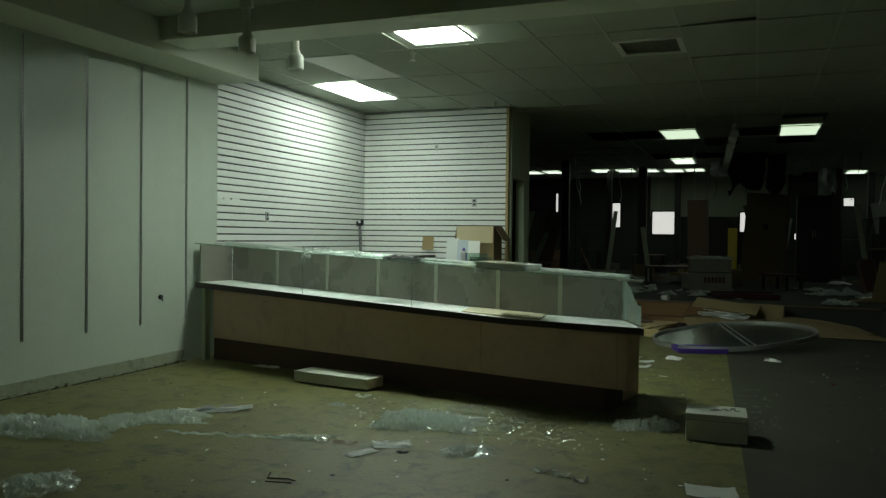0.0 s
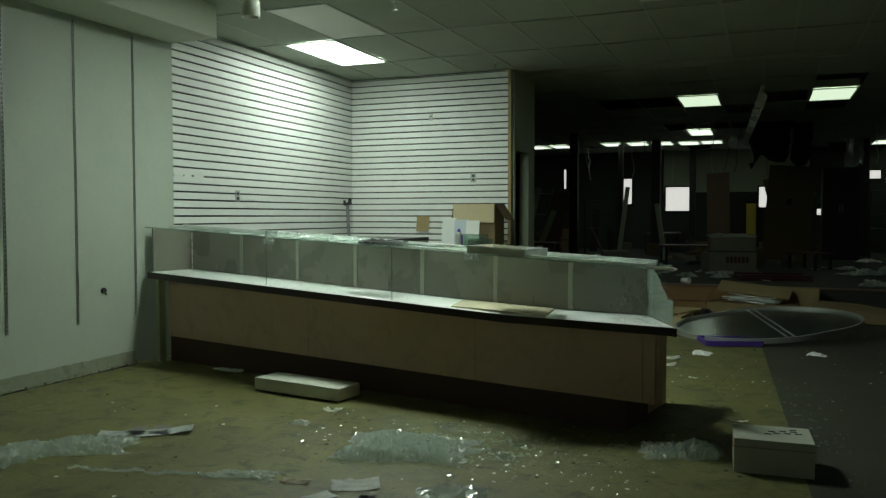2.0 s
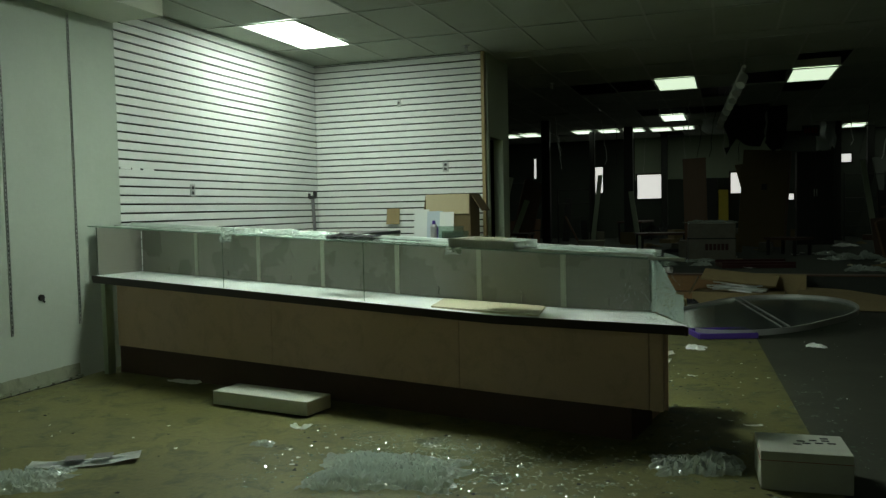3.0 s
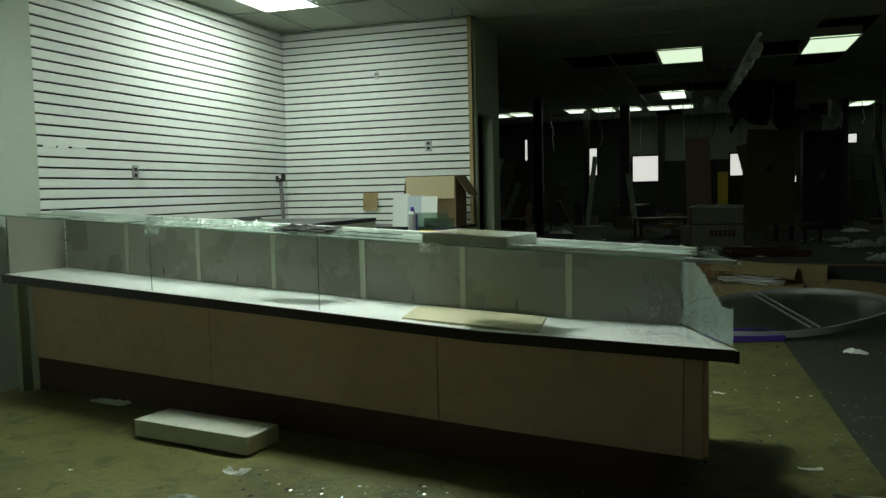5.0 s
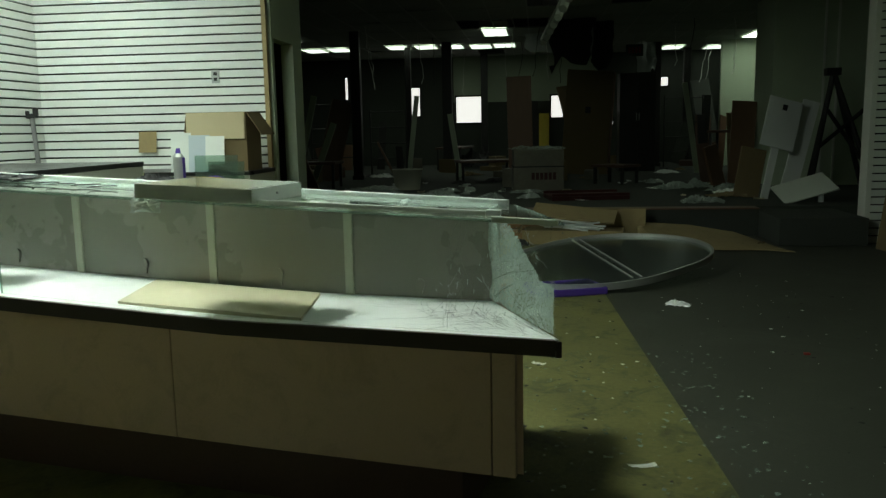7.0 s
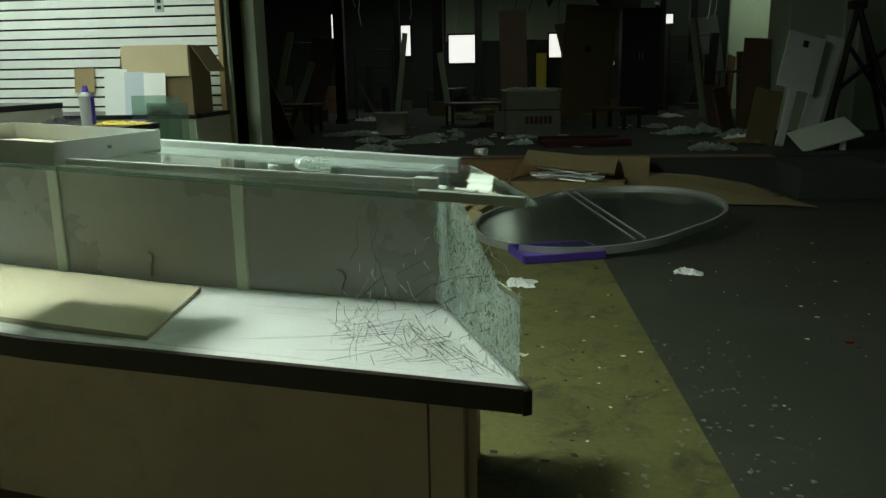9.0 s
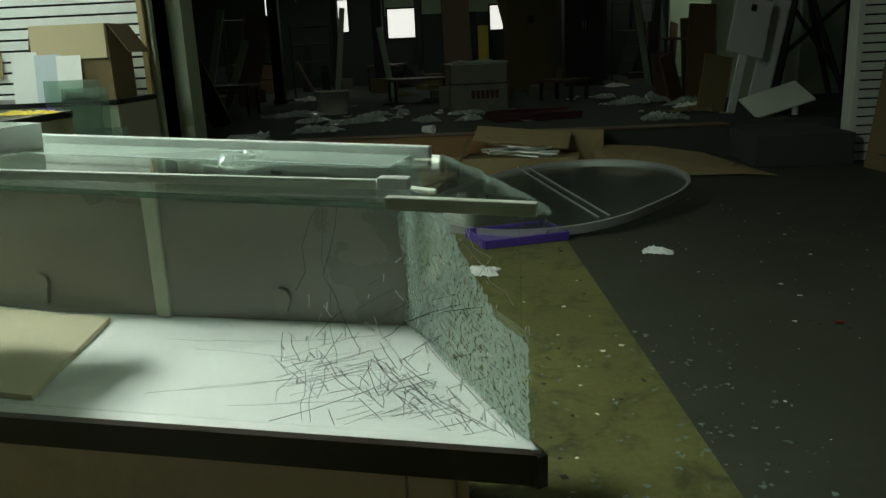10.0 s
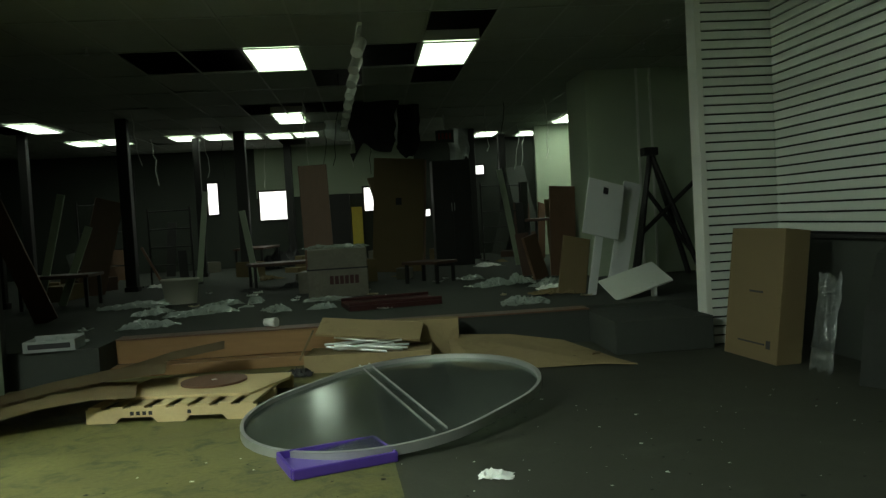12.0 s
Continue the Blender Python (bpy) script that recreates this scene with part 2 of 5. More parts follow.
built("platform", boxes((1.70, 2.52, 11.30, 12.25, 0, RISE - 0.03), bevel=0.008), CARPET, "raised display platform covered in dark carpet", "platform")
bm = boxes((-2.42, -0.38, 12.05, 12.25, 0.09, RISE - 0.012), bevel=0.006)
built("riser_upper", bm, RISER, "orange stained wooden step riser", "step")
built("riser_dark", boxes((-0.379, 1.70, 12.05, 12.25, 0.0, RISE - 0.012)), CARPET, "carpeted step riser", "step")
built("tread_upper", boxes((-2.42, 1.70, 12.03, 12.25, RISE - 0.011, RISE + 0.003), bevel=0.003), BROWNWOOD, "worn brown step nosing", "step")
built("step_lower", boxes((-2.42, -0.62, 11.86, 12.049, 0, 0.088), bevel=0.006), RISER, "low stained wooden step", "step")

built("wall_left", boxes((-5.12, -4.97, -4.2, 6.60, 0, 3.5)), PAINT, "pale painted wall with slotted shelf standards")
built("wall_left_rear", boxes((-5.40, -5.215, 6.60, 10.45, 0, 3.5)), GROOVE_SHADE, "backing behind white slatboard")
built("wall_left_end", boxes((-5.215, -5.12, 6.55, 6.60, 0, 3.5)), PAINT, "pale painted wall end")
built("wall_back", boxes((-5.215, -3.05, 10.285, 10.36, 0, 3.5)), GROOVE_SHADE, "backing behind white slatboard")
built("wall_door", boxes((-3.12, -3.0, 10.36, 10.42, 0, 3.5), (-3.12, -3.0, 10.42, 10.99, 2.03, 3.5), (-3.12, -3.0, 10.99, 11.27, 0, 3.5)), PALEWALL, "narrow dim wall with a dark doorway")
# the room's lack of light is put into black wall colour
built("store_wall", boxes((-5.2, -4.2, 10.37, 11.62, 0, 3.5), (-4.2, -3.121, 11.2, 11.62, 0, 3.5)), BLACK, "store room walls coloured black for the unlit space")
built("wall_trim", boxes((-3.049, -3.008, 10.25, 10.292, 0, CEIL), bevel=0.004), BRASS, "narrow oak trim at the slatboard's end", "trim")
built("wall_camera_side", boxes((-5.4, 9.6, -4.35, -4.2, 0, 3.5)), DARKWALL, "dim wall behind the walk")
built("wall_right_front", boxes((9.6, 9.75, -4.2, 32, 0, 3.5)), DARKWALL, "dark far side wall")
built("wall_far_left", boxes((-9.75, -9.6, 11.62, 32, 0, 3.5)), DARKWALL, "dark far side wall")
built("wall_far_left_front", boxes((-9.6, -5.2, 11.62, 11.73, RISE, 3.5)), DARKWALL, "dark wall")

# soffit over the shelf wall and the beam that meets it
built("soffit", boxes((-4.97, -4.47, -4.2, 6.58, 2.72, 3.45), (-5.21, -4.84, 6.58, 6.72, 2.78, 3.45), bevel=0.006), SOFFIT, "boxed plaster soffit along the wall", "soffit")
built("beam", boxes((-4.47, 9.6, 5.19, 5.56, 2.80, 3.45), bevel=0.006), SOFFIT, "boxed plaster ceiling beam", "beam")

# shattered remains of a cove base along the shelf wall
bm = bmesh.new()
rng = random.Random(4)
y = -4.0
while y < 6.1:
    w = rng.uniform(0.02, 0.06)
    box(bm, -4.97, -4.9655, y, y + w, 0.012, 0.105 + 0.018 * noise.noise((y * 1.6, 3.0, 0)) + rng.uniform(-0.003, 0.003))
    if rng.random() < 0.75:
        h = 0.02 + 0.018 * noise.noise((y * 5.0, 8.0, 0))
        box(bm, -4.9655, -4.945 + 0.018 * noise.noise((y * 4.0, 1.0, 0)) + rng.uniform(-0.006, 0.012), y, y + w, 0.006, h)
    y += w
# solid black strip drawn for the shade in the gap at the floor
built("baseboard_shade", boxes((-4.9695, -4.940, -4.0, 6.1, 0.0005, 0.006)), GROOVE_SHADE, "black strip standing for the shade under a torn cove base", "baseboard")
built("baseboard", bm, PAINT_DIRTY, "torn cove base with crumbling glue", "baseboard")


# ---------- ceiling ----------
GX, GY, DX, DY = -0.52, 6.84, 0.61, 1.22
HX, HY = -0.28, 0.34       # the hall's grid is set off from the shop's
LIT = {(-7, 1), (-4, -1), (2, 5), (-1, 5)}
GONE = {(-3, 5), (-2, 5), (1, 5), (2, 4), (2, 6), (0, 8), (-2, 8), (1, 9), (0, 10)}
# lights farther down the hall, by their middles
FAR_LIGHTS = ((-1.43, 18.6), (-5.5, 18.5), (-5.56, 20.95), (-4.98, 20.9), (-3.66, 20.8), (-3.05, 20.85), (-2.48, 20.95), (-1.87, 21.1), (-1.35, 21.0), (2.45, 22.6), (3.45, 22.8))


def cell(i, j):
    """The near corner of a ceiling cell."""
    return GX + i * DX + (HX if j > 2 else 0), GY + j * DY + (HY if j > 2 else 0)


rng = random.Random(11)
verts, faces, index = [], [], []


def slab(x0, x1, y0, y1, z0, z1, k, tilt=(0, 0, 0, 0)):
    b = len(verts)
    for z in (z0, z1):
        for (px, py), t in zip(((x0, y0), (x1, y0), (x1, y1), (x0, y1)), tilt):
            verts.append((px, py, z + t))
    for f in ((3, 2, 1, 0), (4, 5, 6, 7), (0, 1, 5, 4), (1, 2, 6, 5), (2, 3, 7, 6), (3, 0, 4, 7)):
        faces.append([b + i for i in f])
        index.append(k)


for i in range(-15, 17):
    for j in range(-9, 21):
        x0, y0 = cell(i, j)
        if (i, j) in LIT - {(-4, -1)} or (i, j) in GONE or (i, j) == (-1, 0):
            continue
        if x0 + DX < -5.2 and y0 < 10.3:
            continue
        if y0 > 13 and rng.random() < 0.03:
            continue
        t = [rng.uniform(0, 0.004) for _ in range(4)]
        if rng.random() < 0.06:
            t[rng.randrange(4)] += rng.uniform(0.01, 0.03)
        slab(x0 + 0.006, x0 + DX - 0.006, y0 + 0.006, y0 + DY - 0.006, CEIL, CEIL + 0.015, 2 if (i, j) == (-6, 0) else 0, t)
for i in range(-15, 18):
    x = GX + i * DX
    if x > -5.2:
        slab(x - 0.012, x + 0.012, -4.2, 10.5, CEIL - 0.006, CEIL - 0.001, 1)
    slab(x + HX - 0.012, x + HX + 0.012, 10.84 if x + HX > -5.2 else 11.6, 32, CEIL - 0.006, CEIL - 0.001, 1)
for j in range(-9, 21):
    y = cell(0, j)[1]
    slab(-9.6 if y > 11.5 else -5.2, 9.6, y - 0.012, y + 0.012, CEIL - 0.0065, CEIL - 0.0015, 1)
slab(-5.2, 9.6, 10.506, 10.834, CEIL, CEIL + 0.015, 0)
me = bpy.data.meshes.new("ceiling")
me.from_pydata(verts, [], faces)
me.materials.append(TILE)
me.materials.append(GRID)
me.materials.append(LAMPWHITE)
me.polygons.foreach_set("material_index", index)
tagged(new("ceiling", me), "suspended ceiling of stained tiles with gaps", "ceiling", kind="structure")
built("ceiling_slab", boxes((-9.75, 9.75, -4.35, 32.2, 3.5, 3.6)), BLACK, "dark slab above the tiles", "ceiling")


def ceiling_light(x, y, mat, short=False, drop=0.0):
    t = thing("ceiling_light", "recessed square fluorescent ceiling light, switched on" if short else "recessed fluorescent ceiling light, switched on", "ceiling light", pose(x, y, CEIL - drop), "recessed ceiling lights")
    bm = bmesh.new()
    a, b = (0.25 if mat is LAMP_FAR else DX / 2 - 0.002), (0.42 if mat is LAMP_FAR and y > 20 else DY / (4 if short else 2) - 0.002)
    for s in ((-a, -a + 0.028, -b, b), (a - 0.028, a, -b, b), (-a + 0.028, a - 0.028, -b, -b + 0.028), (-a + 0.028, a - 0.028, b - 0.028, b)):
        box(bm, *s, -0.010, 0.0)
    box(bm, -a, a, -b, b, 0.014, 0.12)
    part("frame", bm, TEE, t, "white enamel frame")
    part("diffuser", boxes((-a + 0.028, a - 0.028, -b + 0.028, b - 0.028, -0.004, 0.003)), mat, t, "glowing prismatic diffuser")
    return t


LAMP_NEAR = lamp_mat("tube_light_near", 24.0)
LAMP_SMALL = lamp_mat("tube_light_small", 108.0)
LAMP_MID = lamp_mat("tube_light_mid", 1.25, (0.80, 1.0, 0.72))
LAMP_AISLE = lamp_mat("tube_light_aisle", 6.0, (0.84, 1.0, 0.80))
LAMP_FILL = lamp_mat("fill_light_front", 9.0)
LAMP_FAR = lamp_mat("tube_light_far", 1.8, (0.84, 1.0, 0.80))
for c in sorted(LIT - {(-4, -1)}):
    x, y = cell(*c)
    ceiling_light(x + DX / 2, y + DY / 2, LAMP_NEAR if c[1] < 3 else LAMP_MID)
ceiling_light(-2.53, 6.36, LAMP_SMALL, True, 0.012)
ceiling_light(-1.3, -1.9, LAMP_FILL, False, 0.012)      # unseen fill light added behind the walk to brighten the counter front
ceiling_light(3.85, 20.3, LAMP_AISLE, False, 0.012)
for x, y in FAR_LIGHTS:
    ceiling_light(x, y, LAMP_FAR, False, 0.012)

t = thing("ceiling_vent", "square louvred ceiling air vent, grey", "vent", pose(GX - DX / 2, GY + 0.61, CEIL))
bm = bmesh.new()
for s in ((-0.30, -0.25, -0.29, 0.31), (0.25, 0.30, -0.29, 0.31), (-0.25, 0.25, -0.29, -0.24), (-0.25, 0.25, 0.26, 0.31)):
    box(bm, *s, -0.010, 0.004)
part("frame", bm, TEE, t)
part("backing", boxes((-0.25, 0.25, -0.24, 0.26, 0.10, 0.11)), BLACK, t)
for k in range(6):
    bm = bmesh.new()
    box(bm, -0.25, 0.25, -0.03, 0.03, -0.002, 0.002, m=pose(0, -0.2 + k * 0.083, 0.02, 40))
    part("slat", bm, SOFFIT, t)
part("filler_tile", boxes((-0.30, 0.30, 0.315, 0.60, 0.0, 0.015)), TILE, t)
part("filler_tile", boxes((-0.30, 0.30, -0.60, -0.295, 0.0, 0.015)), TILE, t)


# ---------- slatboard walls ----------
PITCH = 0.0762


def slat_wall(parent_name, length, top, mat, m, label, bottom=0.0, thick=0.024):
    """Slatboard: boards hung one above another, each an own piece, over a backing blackened for the grooves' shade.
    Runs along local x, faces local -y.
    """
    bm = boxes((0, length, 0.0, 0.004, bottom, top))
    w = solid(parent_name, bm, GROOVE_SHADE, label, "wall", m, kind="structure")
    bm = boxes((0, length, -thick, -0.0005, 0.008, PITCH - 0.007), bevel=0.0015)
    me = mesh_of("slat", bm, mat)
    z = top - PITCH * 1.12
    while z > bottom:
        s = new("slat", me)
        s.parent = w
        s.matrix_basis = pose(0, 0, z)
        z -= PITCH
    cap = part("slat_top", boxes((0, length, -thick, -0.0005, top - PITCH * 0.12 + 0.004, top)), mat, w)
    return w


# facing +x: local x runs to -y
slat_wall("wall_slat_left", 3.62, CEIL - 0.008, WHITE_SLAT, pose(-5.21, 6.64, 0, 0, 0, 90), "white grooved slatboard wall, brightly lit")
slat_wall("wall_slat_back", 2.135, CEIL - 0.008, WHITE_SLAT, pose(-5.186, 10.28, 0), "white grooved slatboard wall, brightly lit")
slat_wall("wall_slat_pier", 0.62, CEIL - 0.008, DIMMED_WHITE, pose(2.58, 11.47, 0), "grooved slatboard pier, dimmed in colour")
slat_wall("wall_slat_right", 8.2, CEIL - 0.008, DIMMED_WHITE, pose(3.20, 11.45, 0, 0, 0, -90), "grooved slatboard side wall, dimmed in colour", bottom=0.90)
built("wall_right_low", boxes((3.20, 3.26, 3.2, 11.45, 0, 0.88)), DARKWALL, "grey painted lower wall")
built("wall_right_shelf", boxes((3.14, 3.26, 3.2, 11.44, 0.875, 0.899), bevel=0.004), BLACK, "black ledge under the slatboard", "trim")
built("wall_right_core", boxes((3.26, 3.4, 3.2, 11.62, 0, 3.5), (2.58, 3.26, 11.478, 11.62, 0, 3.5)), PALEWALL, "pale painted wall core")
built("pier_trim", boxes((2.528, 2.578, 11.44, 11.62, 0, CEIL), bevel=0.004), LAMPWHITE, "white edge trim of the pier", "trim")


def standard(y):
    """Slotted steel shelf standard screwed to the wall, facing +x."""
    t = thing("shelf_standard", "slotted steel shelf standard screwed to the wall", "shelf standard", pose(-4.97, y, 0.40), "shelf standards")
    part("channel", boxes((0.0, 0.003, -0.009, 0.009, 0, 2.30), (0.003, 0.009, -0.009, -0.006, 0, 2.30), (0.003, 0.009, 0.006, 0.009, 0, 2.30)), STEEL, t)
    bm = bmesh.new()
    for k in range(70):
        box(bm, 0.0031, 0.0042, -0.004, 0.004, 0.02 + k * 0.0325, 0.04 + k * 0.0325)
    tagged(part("slots", bm, INK, t), kind="stuff")
    return t


for y in (3.70, 4.31, 4.92, 5.53, 6.13):
    standard(y)


def outlet(m):
    t = thing("wall_outlet", "grey metal wall outlet plate", "outlet", m, "wall outlets")
    part("plate", boxes((-0.036, 0.036, -0.006, 0, -0.058, 0.058), bevel=0.002), STEEL, t)
    for z in (-0.024, 0.024):
        part("socket", boxes((-0.016, 0.016, -0.009, -0.005, z - 0.014, z + 0.014), bevel=0.003), INK, t, "dark socket")


outlet(pose(-5.185, 7.80, 1.427, 0, 0, 90))
outlet(pose(-3.495, 10.255, 1.693))
bm = bmesh.new()
rod(bm, (0, 0, 0), (0.02, 0, 0), 0.022, 14)
rod(bm, (0.014, 0.004, -0.01), (0.02, 0.02, -0.035), 0.006, 6)
solid("wall_hole", bm, INK, "black stub of pipe in the wall", "pipe", pose(-4.972, 5.78, 0.636))
solid("wall_hook", boxes((-0.006, 0.006, -0.06, 0, -0.006, 0.006), (-0.006, 0.006, -0.06, -0.05, -0.05, 0.006), (-0.02, 0.02, -0.004, 0, -0.05, 0.03), bevel=0.001), STEEL, "small steel slatboard hook", "hook", pose(-4.06, 10.256, 2.47))
# torn tape strips on the slatboard
for y0, z0, w in ((6.72, 1.60, 0.55), (6.72, 1.33, 0.35)):
    bm = bmesh.new()
    rng = random.Random(int(w * 100))
    for k in range(4):
        box(bm, -0.001, 0.0015, k * w / 4, (k + rng.uniform(0.6, 1)) * w / 4, rng.uniform(-0.012, -0.004), rng.uniform(0.004, 0.012))
    solid("tape_strip", bm, PAPER, "torn strip of white tape on slatboard", "tape", pose(-5.183, y0, z0), "torn tape strips")


def track_light(m, tilt=0):
    t = thing("track_light", "cream cylindrical spotlight hanging from the ceiling", "spotlight", m, "spotlights")
    bm = bmesh.new()
    prof = [(0.030, 0.16), (0.034, 0.15), (0.034, 0.135), (0.058, 0.115), (0.064, 0.10), (0.064, 0.0), (0.056, 0.0), (0.050, 0.06)]
    rings = [[bm.verts.new((r * math.cos(a * math.tau / 28), r * math.sin(a * math.tau / 28), z)) for a in range(28)] for r, z in prof]
    for a, b in zip(rings, rings[1:]):
        for k in range(28):
            bm.faces.new((a[k], a[(k + 1) % 28], b[(k + 1) % 28], b[k]))
    bm.faces.new(rings[0])
    part("housing", bm, LAMPWHITE, t, smooth=True)
    bm = bmesh.new()
    rod(bm, (0, 0, 0.03), (0, 0, 0.034), 0.055, 28)
    part("bulb_face", bm, INK, t, "dark unlit lamp face")
    bm = bmesh.new()
    rod(bm, (0, 0, 0.158), (0, 0, 0.335), 0.026, 20)
    part("stem", bm, LAMPWHITE, t, smooth=False)
    part("mount", boxes((-0.05, 0.05, -0.02, 0.02, 0.335, 0.39), bevel=0.004), LAMPWHITE, t)
    return t


lamp = track_light(pose(-3.48, 5.68, 2.60))
copy_thing(lamp, pose(-3.51, 5.04, 2.60))
copy_thing(lamp, pose(-3.54, 4.40, 2.60))


def sprinkler(x, y):
    t = thing("sprinkler", "small steel sprinkler head under the ceiling", "sprinkler", pose(x, y, CEIL), "sprinkler heads")
    bm = bmesh.new()
    rod(bm, (0, 0, 0), (0, 0, -0.035), 0.012, 10)
    rod(bm, (0, 0, -0.035), (0.022, 0, -0.075), 0.004, 6)
    rod(bm, (0, 0, -0.035), (-0.022, 0, -0.075), 0.004, 6)
    rod(bm, (0, 0, -0.008), (0, 0, 0.0), 0.035, 14)
    part("head", bm, STEEL, t)
    bm = bmesh.new()
    rod(bm, (0, 0, -0.078), (0, 0, -0.074), 0.026, 14)
    part("deflector", bm, STEEL, t)


for p in ((-3.10, 9.9), (-3.0, 7.0), (2.8, 12.7), (2.9, 13.7), (-2.8, 13.0), (-3.9, 14.4)):
    sprinkler(*p)


# ---------- display counter ----------
LONG = 4.39
COUNTER = pose(-0.598, 5.372, 0, 0, 0, -11.3)


def lift(x, z):
    """The counter stands higher at its wall end."""
    if z < 0.66:
        return 0.983 * z * (1 + 0.20 * max(0.0, -x - 1.0) / (LONG - 1.0))
    return 0.983 * z * (1 + 0.20 * max(0.0, -x) / LONG)


def tapered(bm):
    bmesh.ops.bisect_plane(bm, geom=bm.verts[:] + bm.edges[:] + bm.faces[:], plane_co=(-1.0, 0, 0), plane_no=(1, 0, 0))
    for v in bm.verts:
        v.co.z = lift(v.co.x, v.co.z)
    return bm


counter = thing("display_counter", "long tan display counter with a shattered glass case on top", "counter", COUNTER)
bm = tapered(boxes((-4.32, -0.30, 0.139, 0.50, 0.0, 0.183)))
part("kick", bm, KICK, counter, "dark brown kick base")
edges = [-4.30, -2.72, -1.29, -0.20]
for a, b in zip(edges, edges[1:]):
    part("front_panel", tapered(boxes((a + 0.002, b - 0.002, 0.11, 0.135, 0.180, 0.598), bevel=0.002)), APRON, counter)
part("corner_strip", tapered(boxes((-0.198, -0.13, 0.11, 0.135, 0.180, 0.598), bevel=0.002)), APRON, counter)
part("body", tapered(boxes((-4.30, -0.24, 0.137, 0.50, 0.186, 0.596))), KICK, counter)
bm = bmesh.new()
prism(bm, [(-0.13, 0.137), (-0.112, 0.137), (-0.305, 0.50), (-0.325, 0.50)], 0.180, 0.598)
part("end_panel", bm, APRON, counter)
bm = boxes((-0.345, -0.325, 0.48, 0.93, 0.0, 0.615), bevel=0.002)
part("gate_panel", bm, APRON, counter, "tan end panel reaching behind the case")
part("post", tapered(boxes((-4.375, -4.325, 0.03, 0.10, 0.0, 0.60), bevel=0.004)), PALEWALL, counter, "pale end post at the wall")
bm = bmesh.new()
prism(bm, [(-4.39, -0.010), (-1.0, -0.010), (0.014, 0.002), (-0.276, 0.426), (-4.39, 0.426)], 0.600, 0.640)
part("deck", tapered(bm), DECK, counter, "white laminate case floor")
bm = bmesh.new()
prism(bm, [(-4.40, -0.026), (-1.0, -0.026), (0.010, -0.012), (0.0, 0.003), (-1.0, -0.011), (-4.40, -0.011)], 0.612, 0.640)
prism(bm, [(-4.40, -0.021), (-1.0, -0.021), (0.006, -0.008), (0.0, 0.003), (-1.0, -0.011), (-4.40, -0.011)], 0.594, 0.612)
prism(bm, [(0.010, -0.012), (0.022, 0.0), (-0.272, 0.43), (-0.287, 0.42), (0.0, 0.003)], 0.592, 0.636)
part("deck_edge", tapered(bm), EDGE, counter, "dark moulded walnut edge")
cuts = [-4.385, -3.75, -3.11, -2.52, -1.91, -1.315, -0.775, -0.262]
for a, b in zip(cuts, cuts[1:]):
    part("back_panel", tapered(boxes((a + 0.014, b - 0.014, 0.415, 0.424, 0.642, 0.945))), BACKPANEL, counter)
    bm = bmesh.new()
    rod(bm, ((a + b) / 2, 0.414, 0.675), ((a + b) / 2, 0.405, 0.675), 0.017, 14)
    part("finger_pull", tapered(bm), BACKPANEL, counter, "round finger pull")
for a in cuts[1:-1]:
    part("mullion", tapered(boxes((a - 0.016, a + 0.016, 0.408, 0.428, 0.641, 0.947), bevel=0.003)), SAGE, counter)
part("end_mullion", tapered(boxes((-0.267, -0.252, 0.405, 0.428, 0.641, 0.955), bevel=0.003)), ALU, counter)
part("back_rail", tapered(boxes((-4.385, -0.20, 0.33, 0.352, 0.957, 0.975), bevel=0.003)), PLASTIC_WHITE, counter, "white metal back rail")
part("back_shelf", tapered(boxes((-4.385, -0.262, 0.395, 0.435, 0.9475, 0.9530))), PLASTIC_WHITE, counter, "white shelf strip under the glass")
part("left_end", tapered(boxes((-4.39, -4.378, 0.02, 0.414, 0.642, 0.945))), BACKPANEL, counter)
# milky strip painted where the glass top reflects the bright slatboard
REFLECT_BAND = pane_mat("reflect_band", (0.9, 0.93, 0.91), 0.06, 0.62, 0.15)
strip = part("reflect_strip", tapered(boxes((-4.38, -0.23, 0.215, 0.329, 0.9605, 0.9615))), REFLECT_BAND, counter, "milky strip painted for the slatboard's reflection in the glass")
strip.visible_shadow = False
# front panes
panes = [-4.38, -3.05, -1.88, -0.008]
for a, b in zip(panes, panes[1:]):
    ob = part("front_pane", tapered(boxes((a + 0.002, b - 0.002, 0.012, 0.018, 0.643, 0.952))), GLASS, counter, "clear front glass pane" if b < -1 else "front glass pane with a web of cracks")
    ob.visible_shadow = False
    part("pane_edge", tapered(boxes((a + 0.0005, a + 0.0018, 0.0115, 0.0185, 0.643, 0.952))), GLASS_EDGE, counter)
# jagged top pane
rng = random.Random(21)
edge = []
for k in range(15):
    f = k / 14
    edge.append((0.034 - 0.215 * f ** 1.15 + rng.uniform(-0.003, 0.003) * (0 < k < 14), -0.040 + 0.39 * f + rng.uniform(-0.002, 0.002) * (0 < k < 14)))
bm = bmesh.new()
prism(bm, [(-4.40, -0.040)] + edge + [(-4.40, 0.35)], 0.9535, 0.9595)
top = part("top_pane", tapered(bm), GLASS_TOP, counter, "broken glass top with a jagged end")
top.visible_shadow = False
bm = bmesh.new()
for (xa, ya), (xb, yb) in zip(edge, edge[1:]):
    prism(bm, [(xa, ya), (xb, yb), (xb - 0.003, yb - 0.002), (xa - 0.003, ya - 0.002)], 0.9534, 0.9598)
part("broken_edge", tapered(bm), SHATTER, counter, "splintered glass edge")
part("glass_lip", tapered(boxes((-4.40, -0.15, -0.0425, -0.040, 0.9525, 0.9605))), GLASS_EDGE, counter)
